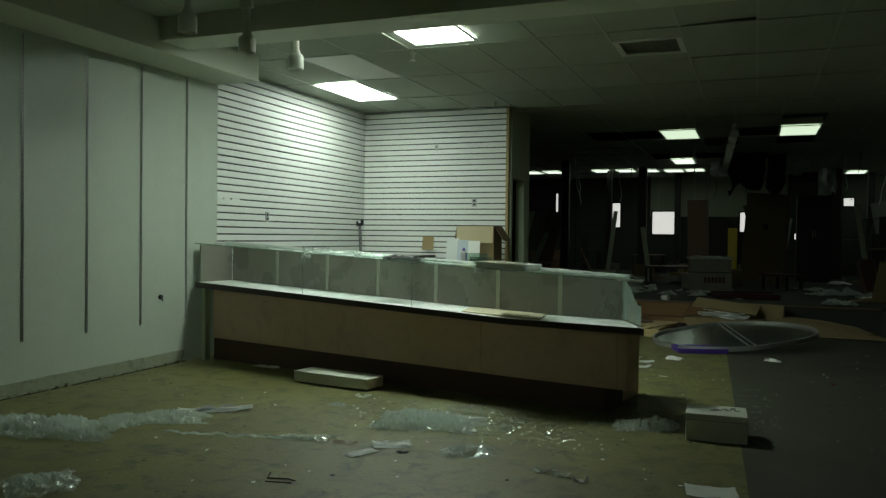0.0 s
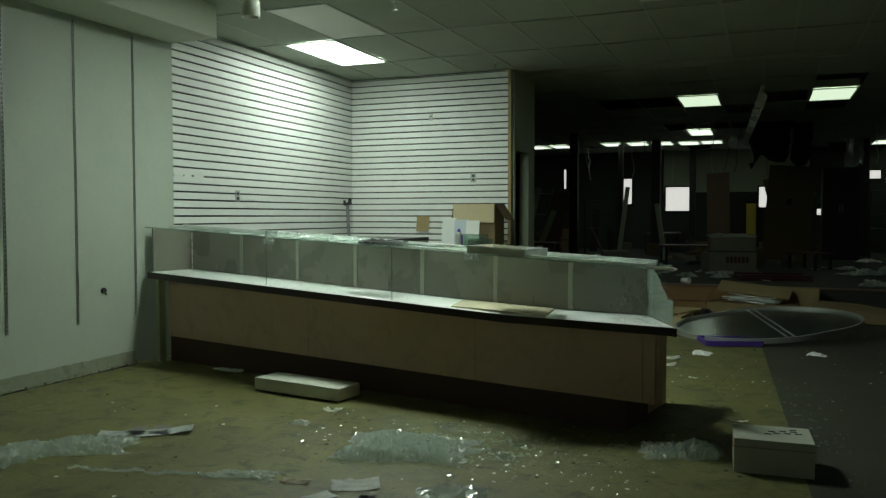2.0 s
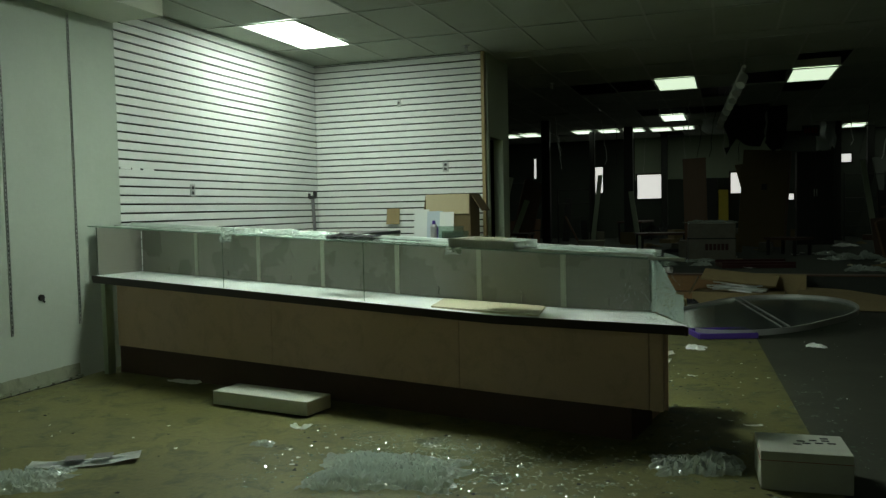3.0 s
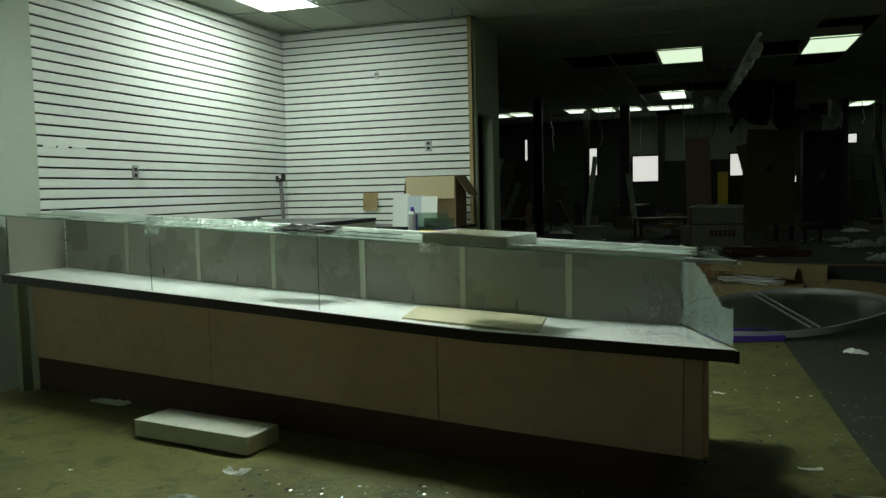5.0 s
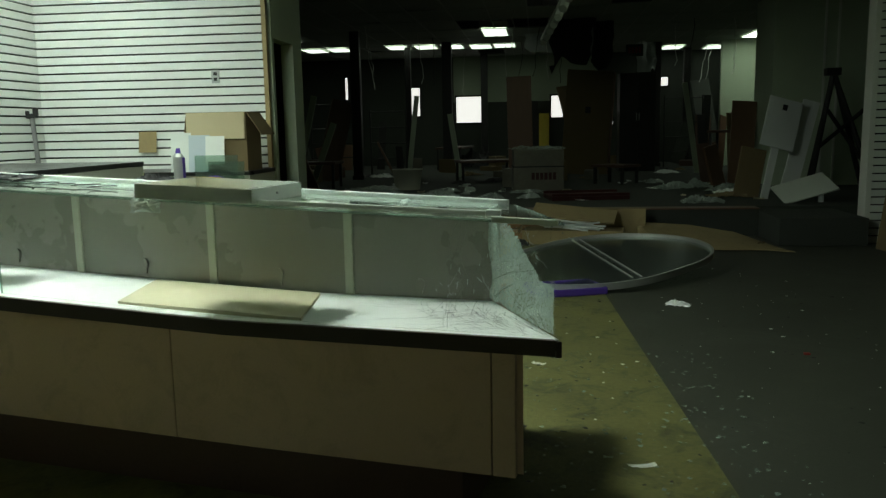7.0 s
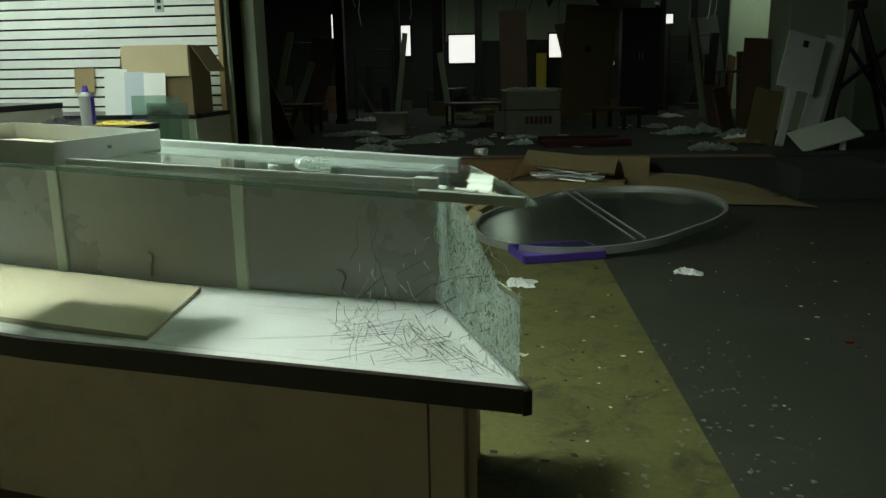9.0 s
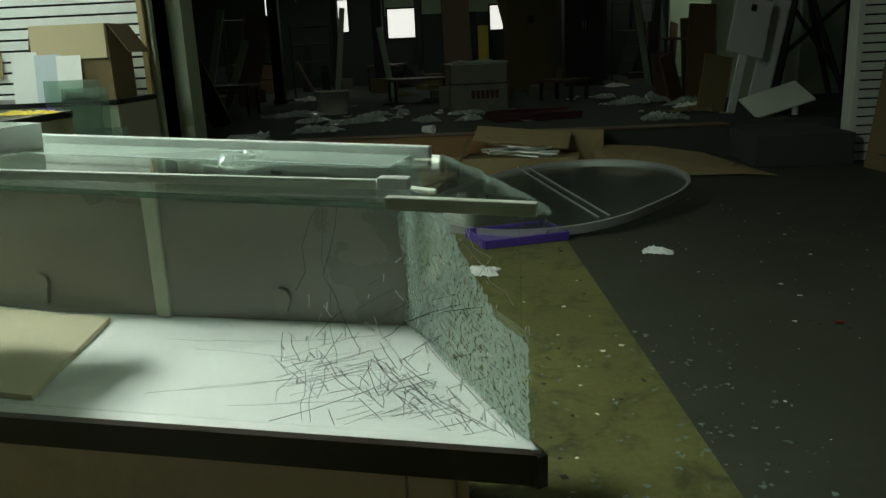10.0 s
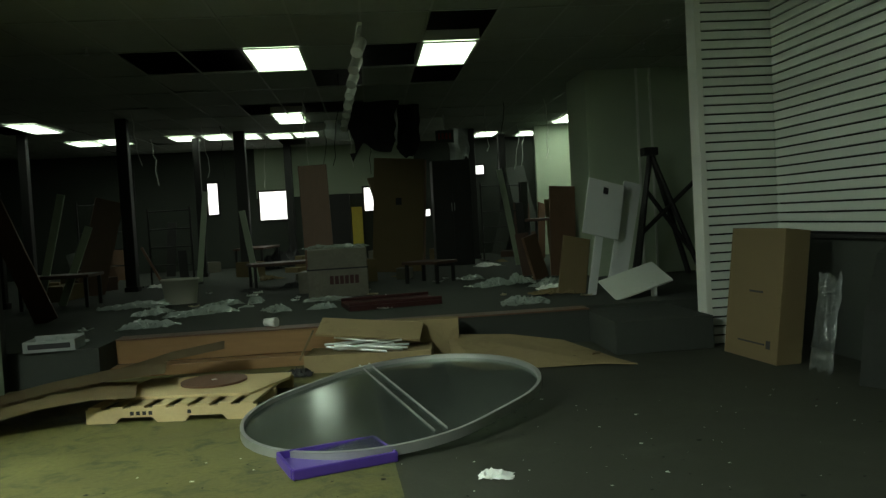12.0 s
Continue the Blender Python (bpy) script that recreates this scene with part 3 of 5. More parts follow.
part("front_rail", tapered(boxes((-0.155, 0.018, -0.046, -0.030, 0.9520, 0.968), bevel=0.002)), TEE, counter, "short aluminium front rail")
bm = bmesh.new()
for k in range(6):
    x = 0.012 + rng.uniform(-0.012, 0.016)
    s = rng.uniform(0.003, 0.007)
    z = 0.948 - rng.uniform(0, 0.03)
    vs = [bm.verts.new((x + rng.uniform(-s, s), -0.04 + rng.uniform(-s, s), z + rng.uniform(-s, s))) for _ in range(4)]
    for f in ((0, 1, 2), (0, 2, 3), (0, 3, 1), (1, 3, 2)):
        bm.faces.new([vs[q] for q in f])
tagged(part("hanging_splinters", bm, SHATTER, counter), kind="stuff")

# crazed end pane: jittered cells with gaps, sagging
def crazed(bm, outline, origin, along, up, cell, rng, sag=0.012, gap=0.10):
    """Breaks a region of a plane (w, h) into small four-sided splinters."""
    def inside(w, h):
        hit = False
        for (a, b), (c, d) in zip(outline, outline[1:] + outline[:1]):
            if (b > h) != (d > h) and w < (c - a) * (h - b) / (d - b) + a:
                hit = not hit
        return hit
    w1 = max(p[0] for p in outline)
    h0, h1 = min(p[1] for p in outline), max(p[1] for p in outline)
    nw, nh = int(w1 / cell) + 2, int((h1 - h0) / cell) + 2
    grid = {(i, j): (i * cell + rng.uniform(-0.38, 0.38) * cell, h0 + j * cell + rng.uniform(-0.38, 0.38) * cell) for i in range(-1, nw + 1) for j in range(-1, nh + 1)}
    n = along.cross(up).normalized()
    for i in range(-1, nw):
        for j in range(-1, nh):
            quad = [grid[q] for q in ((i, j), (i + 1, j), (i + 1, j + 1), (i, j + 1))]
            cw, ch = sum(q[0] for q in quad) / 4, sum(q[1] for q in quad) / 4
            if not inside(cw, ch):
                continue
            off = noise.noise((cw * 6, ch * 6, 3.1)) * sag + rng.uniform(-0.0006, 0.0006)
            tip = rng.uniform(-0.0014, 0.0014)
            vs = []
            for k, (w, h) in enumerate(quad):
                w, h = w + (cw - w) * gap, h + (ch - h) * gap
                vs.append(bm.verts.new(origin + along * w + up * h + n * (off + (tip if k < 2 else -tip))))
            try:
                bm.faces.new(vs)
            except ValueError:
                pass


A, B = Vector((0.0, 0.004, 0)), Vector((-0.287, 0.42, 0))
ALONG = (B - A).normalized()
W = (B - A).length
bm = bmesh.new()
crazed(bm, [(0, 0.642), (0.0, 0.775), (0.10, 0.77), (0.16, 0.81), (0.24, 0.87), (0.33, 0.90), (0.40, 0.945), (0.50, 0.952), (W, 0.90), (0.50, 0.80), (0.47, 0.72), (W, 0.642)], A, ALONG, Vector((0, 0, 1)), 0.0075, random.Random(8), gap=-0.02)
bmesh.ops.solidify(bm, geom=bm.faces[:], thickness=0.0012)
part("end_pane", bm, CRAZED, counter, "crazed safety glass sagging in its frame")
# small milky flakes painted as glints over the crazed pane
bm = bmesh.new()
rng = random.Random(88)
for k in range(260):
    h = 0.645 + 0.30 * rng.random()
    lo_w, hi_w = max(0.0, (h - 0.78) * 1.9), W - 0.01
    w = lo_w + (hi_w - lo_w) * rng.random() ** (0.6 if k % 2 else 1.6)
    c = A + ALONG * w + Vector((0.004, 0.003, h))
    a, l = rng.uniform(0, 6.28), rng.uniform(0.002, 0.008)
    d = (ALONG * math.cos(a) + Vector((0, 0, math.sin(a)))) * l
    n = (ALONG * -math.sin(a) + Vector((0, 0, math.cos(a)))) * rng.uniform(0.0004, 0.0012)
    bm.faces.new([bm.verts.new(p) for p in (c - d, c + n, c + d, c - n)])
tagged(part("pane_glints", bm, GLINT, counter, "white flakes painted as glints on the crazed glass"), kind="stuff")
bm = bmesh.new()
prism(bm, [(A + ALONG * w)[:2] for w in (0.0, 0.12)] + [((A + ALONG * w) + Vector((0.004, 0.003, 0)))[:2] for w in (0.12, 0.0)], 0.642, 0.78)
part("end_pane_corner", bm, GLASS, counter)

# cracks running over the front pane and the case floor behind it
rng = random.Random(5)
bm = bmesh.new()


def crack(bm, pts, w, y):
    for (xa, za), (xb, zb) in zip(pts, pts[1:]):
        d = Vector((xb - xa, 0, zb - za))
        if d.length < 1e-5:
            continue
        n = Vector((-d.z, 0, d.x)).normalized() * w
        q = [(xa, za, 1), (xb, zb, 1), (xb, zb, -1), (xa, za, -1)]
        bm.faces.new([bm.verts.new((px + s * n.x, y, lift(px, pz) + s * n.z)) for px, pz, s in q])


for k in range(5):
    a = rng.uniform(math.radians(95), math.radians(178))
    r = rng.uniform(0.0, 0.06)
    x, z = -0.02 + r * math.cos(a), 0.648 + r * math.sin(a) * 0.6
    long = rng.choice((0.06, 0.10, 0.16, 0.2))
    pts = [(x, z)]
    while long > 0:
        s = rng.uniform(0.015, 0.04)
        a += rng.uniform(-0.07, 0.07)
        x, z = x + s * math.cos(a), z + s * math.sin(a) * 0.75
        if not (-0.75 < x < -0.01 and 0.645 < z < 0.945):
            break
        pts.append((x, z))
        long -= s
    crack(bm, pts, rng.uniform(0.0003, 0.0006), 0.0112)
for k in range(45):
    r = rng.uniform(0.03, 0.32)
    a0 = rng.uniform(math.radians(98), math.radians(165))
    pts = [(-0.02 + r * math.cos(a0 + q * 0.07) + rng.uniform(-0.004, 0.004), 0.648 + 0.8 * r * math.sin(a0 + q * 0.07)) for q in range(rng.randint(2, 6))]
    crack(bm, [p for p in pts if 0.644 < p[1] < 0.95], rng.uniform(0.0003, 0.0005), 0.0113)
for k in range(3):
    x, z = -0.24 + rng.uniform(-0.02, 0.02), 0.945
    pts = [(x, z)]
    for q in range(rng.randint(4, 9)):
        x, z = x + rng.uniform(-0.016, 0.020), z - rng.uniform(0.015, 0.04)
        if z < 0.646:
            break
        pts.append((x, z))
    crack(bm, pts, rng.uniform(0.0003, 0.0006), 0.0114)
tagged(part("cracks", bm, CRACK, counter, "fine dark cracks"), kind="stuff")
bm = bmesh.new()
for k in range(4):
    x, z = rng.choice((-0.24, -0.21, -0.10, -0.06)) + rng.uniform(-0.03, 0.03), rng.choice((0.945, 0.90, 0.80))
    pts = [(x, z)]
    for q in range(rng.randint(3, 8)):
        x, z = x + rng.uniform(-0.020, 0.022), z - rng.uniform(0.010, 0.030)
        if z < 0.646 or x > -0.012:
            break
        pts.append((x, z))
    crack(bm, pts, rng.uniform(0.0003, 0.0006), 0.0110)
# short white ticks painted where fractures would catch light
for k in range(70):
    a0, r = rng.uniform(math.radians(96), math.radians(172)), rng.uniform(0.02, 0.34)
    x, z = -0.02 + r * math.cos(a0), 0.650 + 0.8 * r * math.sin(a0)
    a = rng.choice((1.57, 1.3, 0.7, 2.2)) + rng.uniform(-0.2, 0.2)
    l = rng.uniform(0.004, 0.02)
    if 0.645 < z < 0.93 and z + l * math.sin(a) < 0.945:
        crack(bm, [(x, z), (x + l * math.cos(a), z + l * math.sin(a))], rng.uniform(0.0004, 0.0012), 0.0109)
tagged(part("bright_cracks", bm, GLINT, counter, "bright cracks with painted white glints"), kind="stuff")
bm = bmesh.new()


# the web of cracks drawn as dark lines flat on the case floor
def deck_crack(x, y, a, l, w):
    while l > 0:
        st = rng.uniform(0.012, 0.03)
        a += rng.uniform(-0.10, 0.10)
        x2, y2 = x + st * math.cos(a), y + st * math.sin(a)
        if not 0.022 < y2 < 0.405 or x2 > -0.015 - y2 * 0.78:
            break
        n = Vector((-(y2 - y), x2 - x, 0)).normalized() * w * rng.uniform(0.6, 1.3)
        bm.faces.new([bm.verts.new((px, py, lift(px, 0.6412))) for px, py in ((x + n.x, y + n.y), (x2 + n.x, y2 + n.y), (x2 - n.x, y2 - n.y), (x - n.x, y - n.y))])
        x, y, l = x2, y2, l - st


# one family runs along the broken end, another crosses it, and a few wander off
for k in range(46):
    y = rng.uniform(0.024, 0.24)
    off = rng.uniform(0.012, 0.10) if k % 3 else rng.uniform(0.08, 0.30)
    deck_crack(-y * 0.78 - off, y, math.radians(128 + rng.uniform(-7, 7)), rng.choice((0.03, 0.05, 0.08, 0.12)), 0.0006)
for k in range(40):
    y = rng.uniform(0.024, 0.22)
    off = rng.uniform(0.04, 0.30)
    deck_crack(-y * 0.78 - off, y, math.radians(42 + rng.uniform(-12, 10)), rng.choice((0.04, 0.06, 0.10, 0.15)), 0.0006)
deck_crack(-0.365, 0.023, math.radians(40), 0.20, 0.0011)
for x, y, a, l in ((-0.70, 0.30, -3, 0.40), (-0.62, 0.26, 2, 0.34), (-0.55, 0.10, 22, 0.30), (-0.60, 0.08, 18, 0.26), (-0.45, 0.06, 12, 0.2), (-0.50, 0.36, -62, 0.14), (-0.44, 0.24, 55, 0.12), (-0.47, 0.25, -50, 0.20)):
    deck_crack(x, y, math.radians(a), l, 0.0005)
tagged(part("deck_cracks", bm, INK, counter, "dark crack lines drawn on the case floor"), kind="stuff")


def on_counter(x, y, z, rz=0.0, rx=0.0, ry=0.0):
    return COUNTER @ pose(x, y, lift(x, z), rx, ry, rz)


SLOPE = math.degrees(math.atan(0.20 * 0.944 / LONG))
bm = bmesh.new()
prism(bm, [(-0.30, -0.165), (0.37, -0.175), (0.26, 0.165), (-0.42, 0.185)], 0, 0.012)
solid("loose_shelf_board", bm, CREAM, "cream shelf board lying on the case floor", "board", on_counter(-1.13, 0.208, 0.6405, 0, 0, 1.3))

tray = thing("white_tray", "shallow white plastic tray with loose fittings", "tray", on_counter(-1.06, 0.108, 0.961, 2, 0, SLOPE))
part("base", boxes((-0.19, 0.19, -0.155, 0.155, 0, 0.004)), PLASTIC_WHITE, tray)
for s in ((-0.19, 0.19, -0.16, -0.155), (-0.19, 0.19, 0.155, 0.16), (-0.195, -0.19, -0.16, 0.16), (0.19, 0.195, -0.16, 0.16)):
    part("side", boxes((*s, 0, 0.043)), PLASTIC_WHITE, tray)
part("liner", boxes((-0.185, 0.02, -0.15, 0.15, 0.005, 0.008)), CREAM, tray, "cream cardboard liner")
rng = random.Random(3)
for k in range(14):
    bm = bmesh.new()
    rod(bm, (-0.03, 0, 0), (0.03, 0, 0), 0.0035, 6)
    box(bm, 0.026, 0.034, -0.009, 0.009, -0.004, 0.004)
    solid("shelf_bracket", bm, STEEL, "small loose steel shelf bracket in a tray", "bracket", on_counter(-1.005 + rng.uniform(-0.05, 0.13), 0.10 + rng.uniform(-0.1, 0.1), 0.975 + k * 0.0009, rng.uniform(0, 360), 0, rng.uniform(-12, 12)), "loose brackets")

rail = thing("loose_rail", "loose white metal rail lying on the glass", "rail", on_counter(-0.60, 0.012, 0.9605, 4.5, 0, SLOPE))
part("channel", boxes((-0.42, 0.41, -0.009, 0.009, 0, 0.009), bevel=0.0012), TEE, rail)
part("flange", boxes((-0.42, 0.41, -0.009, 0.003, 0.0092, 0.0115)), PLASTIC_WHITE, rail, "bright folded flange")
part("end_cap", boxes((0.411, 0.45, -0.012, 0.012, 0, 0.015), bevel=0.002), PLASTIC_WHITE, rail, "short white end clip")
for k in range(5):
    bm = bmesh.new()
    pts = [Vector((0.045 * math.cos(a), 0.03 * math.sin(a), 0.004)) for a in [q * math.pi / 10 for q in range(11)]]
    for a, b in zip(pts, pts[1:]):
        rod(bm, a, b, 0.0022, 6)
    solid("wire_loop", bm, RUBBER, "bent dark wire loop on the glass top", "wire", on_counter(-1.86 + k * 0.085, 0.12 + 0.02 * (k % 2), 0.965, 12 * k), "wire loops")


def crumpled(name, w, d, h, mat, label, category, m, seed, n=26, group="", ridge=11.0, ragged=0.3):
    """A crumpled film, rag or paper: folded sheet with sharp ridges and a ragged outline."""
    bm = bmesh.new()
    g = {}
    for i in range(n + 1):
        for j in range(n + 1):
            u, v = i / n * 2 - 1, j / n * 2 - 1
            r = 1 + ragged * noise.noise((math.atan2(v, u) * 1.3 + seed, seed * 1.7, 0.3))
            x, y = u * w / 2 * r, v * d / 2 * r
            x += 0.10 * w * noise.noise((u * 3, v * 3, seed + 7.0))
            y += 0.10 * d * noise.noise((u * 3, v * 3, seed + 17.0))
            q = Vector((x * ridge / max(w, d), y * ridge / max(w, d), seed))
            fold = 1 - abs(noise.noise(q)) * 2.2
            fold2 = 1 - abs(noise.noise(q * 2.1)) * 1.8
            fold3 = 1 - abs(noise.noise(q * 4.7 + Vector((3.1, 0.7, 0)))) * 1.8
            edge_fall = max(0.0, 1 - max(abs(u), abs(v)) ** 3)
            z = h * max(0.0, (0.52 * fold + 0.30 * fold2 + 0.22 * fold3)) * (0.25 + 0.75 * edge_fall) * (0.55 + 0.45 * noise.noise((x * 4, y * 4, seed)))
            g[i, j] = bm.verts.new((x, y, max(0.001, z)))
    for i in range(n):
        for j in range(n):
            bm.faces.new((g[i, j], g[i + 1, j], g[i + 1, j + 1], g[i, j + 1]))
    return solid(name, bm, mat, label, category, m, group)


crumpled("plastic_wrap", 0.50, 0.17, 0.075, FILM_MILKY, "crumpled clear plastic wrap on the glass top", "plastic wrap", on_counter(-2.72, 0.06, 0.961, 8), 1.3, 34)
crumpled("plastic_wrap", 0.34, 0.14, 0.065, FILM_MILKY, "crumpled clear plastic wrap on the glass top", "plastic wrap", on_counter(-2.42, 0.18, 0.961, -10), 4.1, 26)
crumpled("plastic_wrap", 0.12, 0.10, 0.05, FILM_MILKY, "plastic wrap drooping over the counter's edge", "plastic wrap", on_counter(-2.95, -0.035, 0.952, 0, 70), 6.1, 16)
crumpled("dark_rag", 0.34, 0.16, 0.045, RUBBER, "crumpled black rag on the glass top", "rag", on_counter(-2.12, 0.24, 0.961, 12), 2.2, 24)
solid("metal_strip", boxes((-0.34, 0.34, -0.008, 0.008, 0, 0.006)), STEEL, "long flat steel strip on the glass top", "strip", on_counter(-3.9, 0.1, 0.962, 4, 0, SLOPE))
crumpled("plastic_scrap", 0.07, 0.05, 0.03, FILM, "small curl of clear tape on the glass", "tape", on_counter(-0.47, 0.22, 0.961, 40), 9.2, 10)
crumpled("plastic_scrap", 0.09, 0.05, 0.03, FILM, "small curl of clear tape under the glass edge", "tape", on_counter(-1.22, -0.045, 0.945, 10, 80), 3.2, 10)


# ---------- behind the counter ----------
def cupboard(name, x0, x1, y0, y1, h, label):
    c = thing(name, label, "cabinet", pose((x0 + x1) / 2, (y0 + y1) / 2, 0))
    a, b = (x1 - x0) / 2, (y1 - y0) / 2
    part("plinth", boxes((-a + 0.04, a - 0.04, -b + 0.04, b - 0.04, 0, 0.09)), KICK, c)
    part("body", boxes((-a + 0.012, a - 0.012, -b + 0.012, b - 0.012, 0.09, h - 0.034), bevel=0.003), SAGE, c)
    part("side_panel", boxes((a - 0.011, a - 0.002, -b + 0.01, b - 0.01, 0.02, h - 0.034), bevel=0.002), SAGE, c, "sage green end panel")
    part("top", boxes((-a, a, -b, b, h - 0.033, h), bevel=0.004), BLACKTOP, c, "black laminate top")
    return c


cupboard("work_desk", -4.95, -3.45, 7.25, 8.75, 1.0, "sage work desk with a black top")
cupboard("low_cabinet", -3.60, -2.62, 7.45, 8.30, 0.90, "sage cabinet with a black top")
cupboard("wall_cabinet", -4.70, -2.98, 9.58, 10.245, 0.88, "sage cabinet with a black top along slatboard")

ctn = thing("open_carton", "open brown carton with raised flaps on a cabinet", "carton", pose(-3.26, 9.80, 0.88))
# dark card on front and sides puts the shade below the flap into colour
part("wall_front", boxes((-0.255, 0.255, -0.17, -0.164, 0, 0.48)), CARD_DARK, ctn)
part("wall_rear", boxes((-0.255, 0.255, 0.164, 0.17, 0, 0.48)), CARD_LIT, ctn)
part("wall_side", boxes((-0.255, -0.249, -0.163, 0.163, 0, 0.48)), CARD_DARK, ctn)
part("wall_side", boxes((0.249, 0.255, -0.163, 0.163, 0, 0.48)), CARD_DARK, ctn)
part("bottom", boxes((-0.248, 0.248, -0.163, 0.163, 0, 0.006)), CARD_LIT, ctn)
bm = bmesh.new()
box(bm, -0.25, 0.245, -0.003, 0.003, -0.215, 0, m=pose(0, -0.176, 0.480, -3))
part("flap", bm, CARD_LIT, ctn, "tan flap folded down over the front")
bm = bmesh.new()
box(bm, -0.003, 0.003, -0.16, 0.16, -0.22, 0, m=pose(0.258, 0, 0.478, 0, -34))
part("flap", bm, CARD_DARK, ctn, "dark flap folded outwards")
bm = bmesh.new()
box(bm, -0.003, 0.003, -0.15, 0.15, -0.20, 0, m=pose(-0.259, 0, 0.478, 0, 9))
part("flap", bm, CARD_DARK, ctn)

bm = bmesh.new()
box(bm, -0.085, 0.085, -0.003, 0.003, 0, 0.32, m=pose(0, 0, 0, -7))
solid("white_board", bm, PLASTIC_WHITE, "white plastic panel leaning on a carton", "panel", pose(-3.55, 9.555, 0.881))
bm = bmesh.new()
box(bm, -0.088, 0.088, -0.002, 0.002, 0, 0.30, m=pose(0, 0, 0, -7))
solid("blue_sheet", bm, BLUEPAPER, "pale blue sheet leaning on a carton", "sheet", pose(-3.39, 9.545, 0.881))
bm = bmesh.new()
box(bm, -0.08, 0.08, -0.002, 0.002, 0.06, 0.29, m=pose(0, 0, 0, -7))
solid("label_sheet", bm, PAPER, "pale printed sheet stuck on glass", "sheet", pose(-3.25, 9.535, 0.881))
for k, (x, y, w) in enumerate(((-3.22, 9.47, 0.36), (-3.12, 9.43, 0.30), (-2.97, 9.40, 0.24))):
    bm = bmesh.new()
    box(bm, -w / 2, w / 2, -0.003, 0.003, 0, 1.02 - k * 0.05 if k < 2 else 0.72, m=pose(0, 0, 0, -5))
    ob = solid("glass_shelf", bm, GLASS_EDGE, "loose green glass shelf leaning on a cabinet", "glass shelf", pose(x, y - 0.06, 0.0), "leaning glass shelves")
bm = bmesh.new()
box(bm, -0.085, 0.085, -0.002, 0.002, 0, 0.19, m=pose(0, 0, 0, -8))
solid("card_square", bm, CARD, "square tan card leaning on slatboard", "card", pose(-4.17, 10.225, 1.03))

can = thing("spray_bottle", "grey and violet spray can on a cabinet", "spray can", pose(-2.76, 7.84, 0.90))
bm = bmesh.new()
rod(bm, (0, 0, 0), (0, 0, 0.155), 0.032, 20)
rod(bm, (0, 0, 0.155), (0, 0, 0.175), 0.032, 20, 0.018)
part("can", bm, STEEL, can)
bm = bmesh.new()
rod(bm, (0, 0, 0.175), (0, 0, 0.205), 0.017, 14, 0.012)
part("cap", bm, PURPLE, can, "violet cap")
part("label", boxes((0.0305, 0.0335, -0.015, 0.015, 0.02, 0.15)), PURPLE, can, "violet label stripe")
crumpled("work_glove", 0.24, 0.12, 0.05, YELLOW, "yellow cotton work glove on a cabinet", "glove", pose(-2.72, 8.08, 0.90, 0, 0, 20), 5.5, 22)
crumpled("purple_rag", 0.10, 0.08, 0.06, PURPLE, "small purple rag on a cabinet", "rag", pose(-2.69, 8.20, 0.90), 7.5, 14)
crumpled("paper_heap", 0.34, 0.2, 0.07, PAPER, "crumpled white paper on a cabinet", "paper", pose(-3.02, 7.70, 0.90), 3.9, 20)
crumpled("dark_heap", 0.26, 0.16, 0.09, RUBBER, "crumpled dark bag on a cabinet", "bag", pose(-3.0, 8.05, 0.90), 8.9, 18)
crumpled("dark_heap", 0.22, 0.14, 0.06, RUBBER, "crumpled dark bag on the desk", "bag", pose(-4.55, 8.5, 1.0), 18.9, 16)

pole = thing("steel_crutch", "grey adjustable steel pole leaning in the corner", "pole", pose(-5.04, 9.98, 0.0, -2, -4))
bm = bmesh.new()
rod(bm, (0, 0, 0.02), (0, 0, 0.9), 0.014, 10)
rod(bm, (0, 0, 0.8), (0, 0, 1.36), 0.021, 10)
part("tube", bm, GREYINK, pole)
bm = bmesh.new()
rod(bm, (0, 0, 0), (0, 0, 0.03), 0.018, 10)
part("foot", bm, INK, pole)
bm = bmesh.new()
box(bm, -0.05, 0.05, -0.02, 0.02, 1.36, 1.40, bevel=0.008)
box(bm, -0.055, -0.03, -0.02, 0.02, 1.39, 1.43, bevel=0.006)
box(bm, 0.02, 0.055, -0.02, 0.02, 1.38, 1.44, bevel=0.006)
part("handle", bm, RUBBER, pole, "black forked handle")


# ---------- litter before the counter ----------
def carton(name, w, d, h, mat, label, m, tape=True):
    t = thing(name, label, "carton", m)
    part("body", boxes((-w / 2, w / 2, -d / 2, d / 2, 0, h), bevel=0.004), mat, t)
    if tape:
        part("seam", boxes((-w / 2 + 0.006, w / 2 - 0.006, -0.002, 0.002, h, h + 0.0012)), CARD_DARK, t)
    return t


b = carton("white_carton", 0.355, 0.29, 0.165, BOXWHITE, "small white carton with dark printed marks", pose(-0.105, 5.175, 0, 0, 0, 3), False)
part("lid_edge", boxes((-0.179, 0.179, -0.147, 0.147, 0.125, 0.127)), REDINK, b, "thin red tape line")
rng = random.Random(2)
for k, (x, y) in enumerate(((0.0, 0.03), (0.05, 0.05), (0.10, 0.05), (0.02, 0.0), (0.07, 0.01), (0.12, 0.015), (-0.02, -0.02), (0.10, 0.085))):
    part("mark", boxes((x - 0.016, x + 0.016, y - 0.009, y + 0.009, 0.1652, 0.1664)), INK, b, "black printed mark")
f = carton("flat_carton", 0.74, 0.23, 0.085, BOXWHITE, "long flat white carton on the floor", pose(-3.057, 5.683, 0.012, 0, 0, -9), False)
part("end_flap", boxes((0.3705, 0.374, -0.11, 0.11, 0.004, 0.08)), CREAM, f)
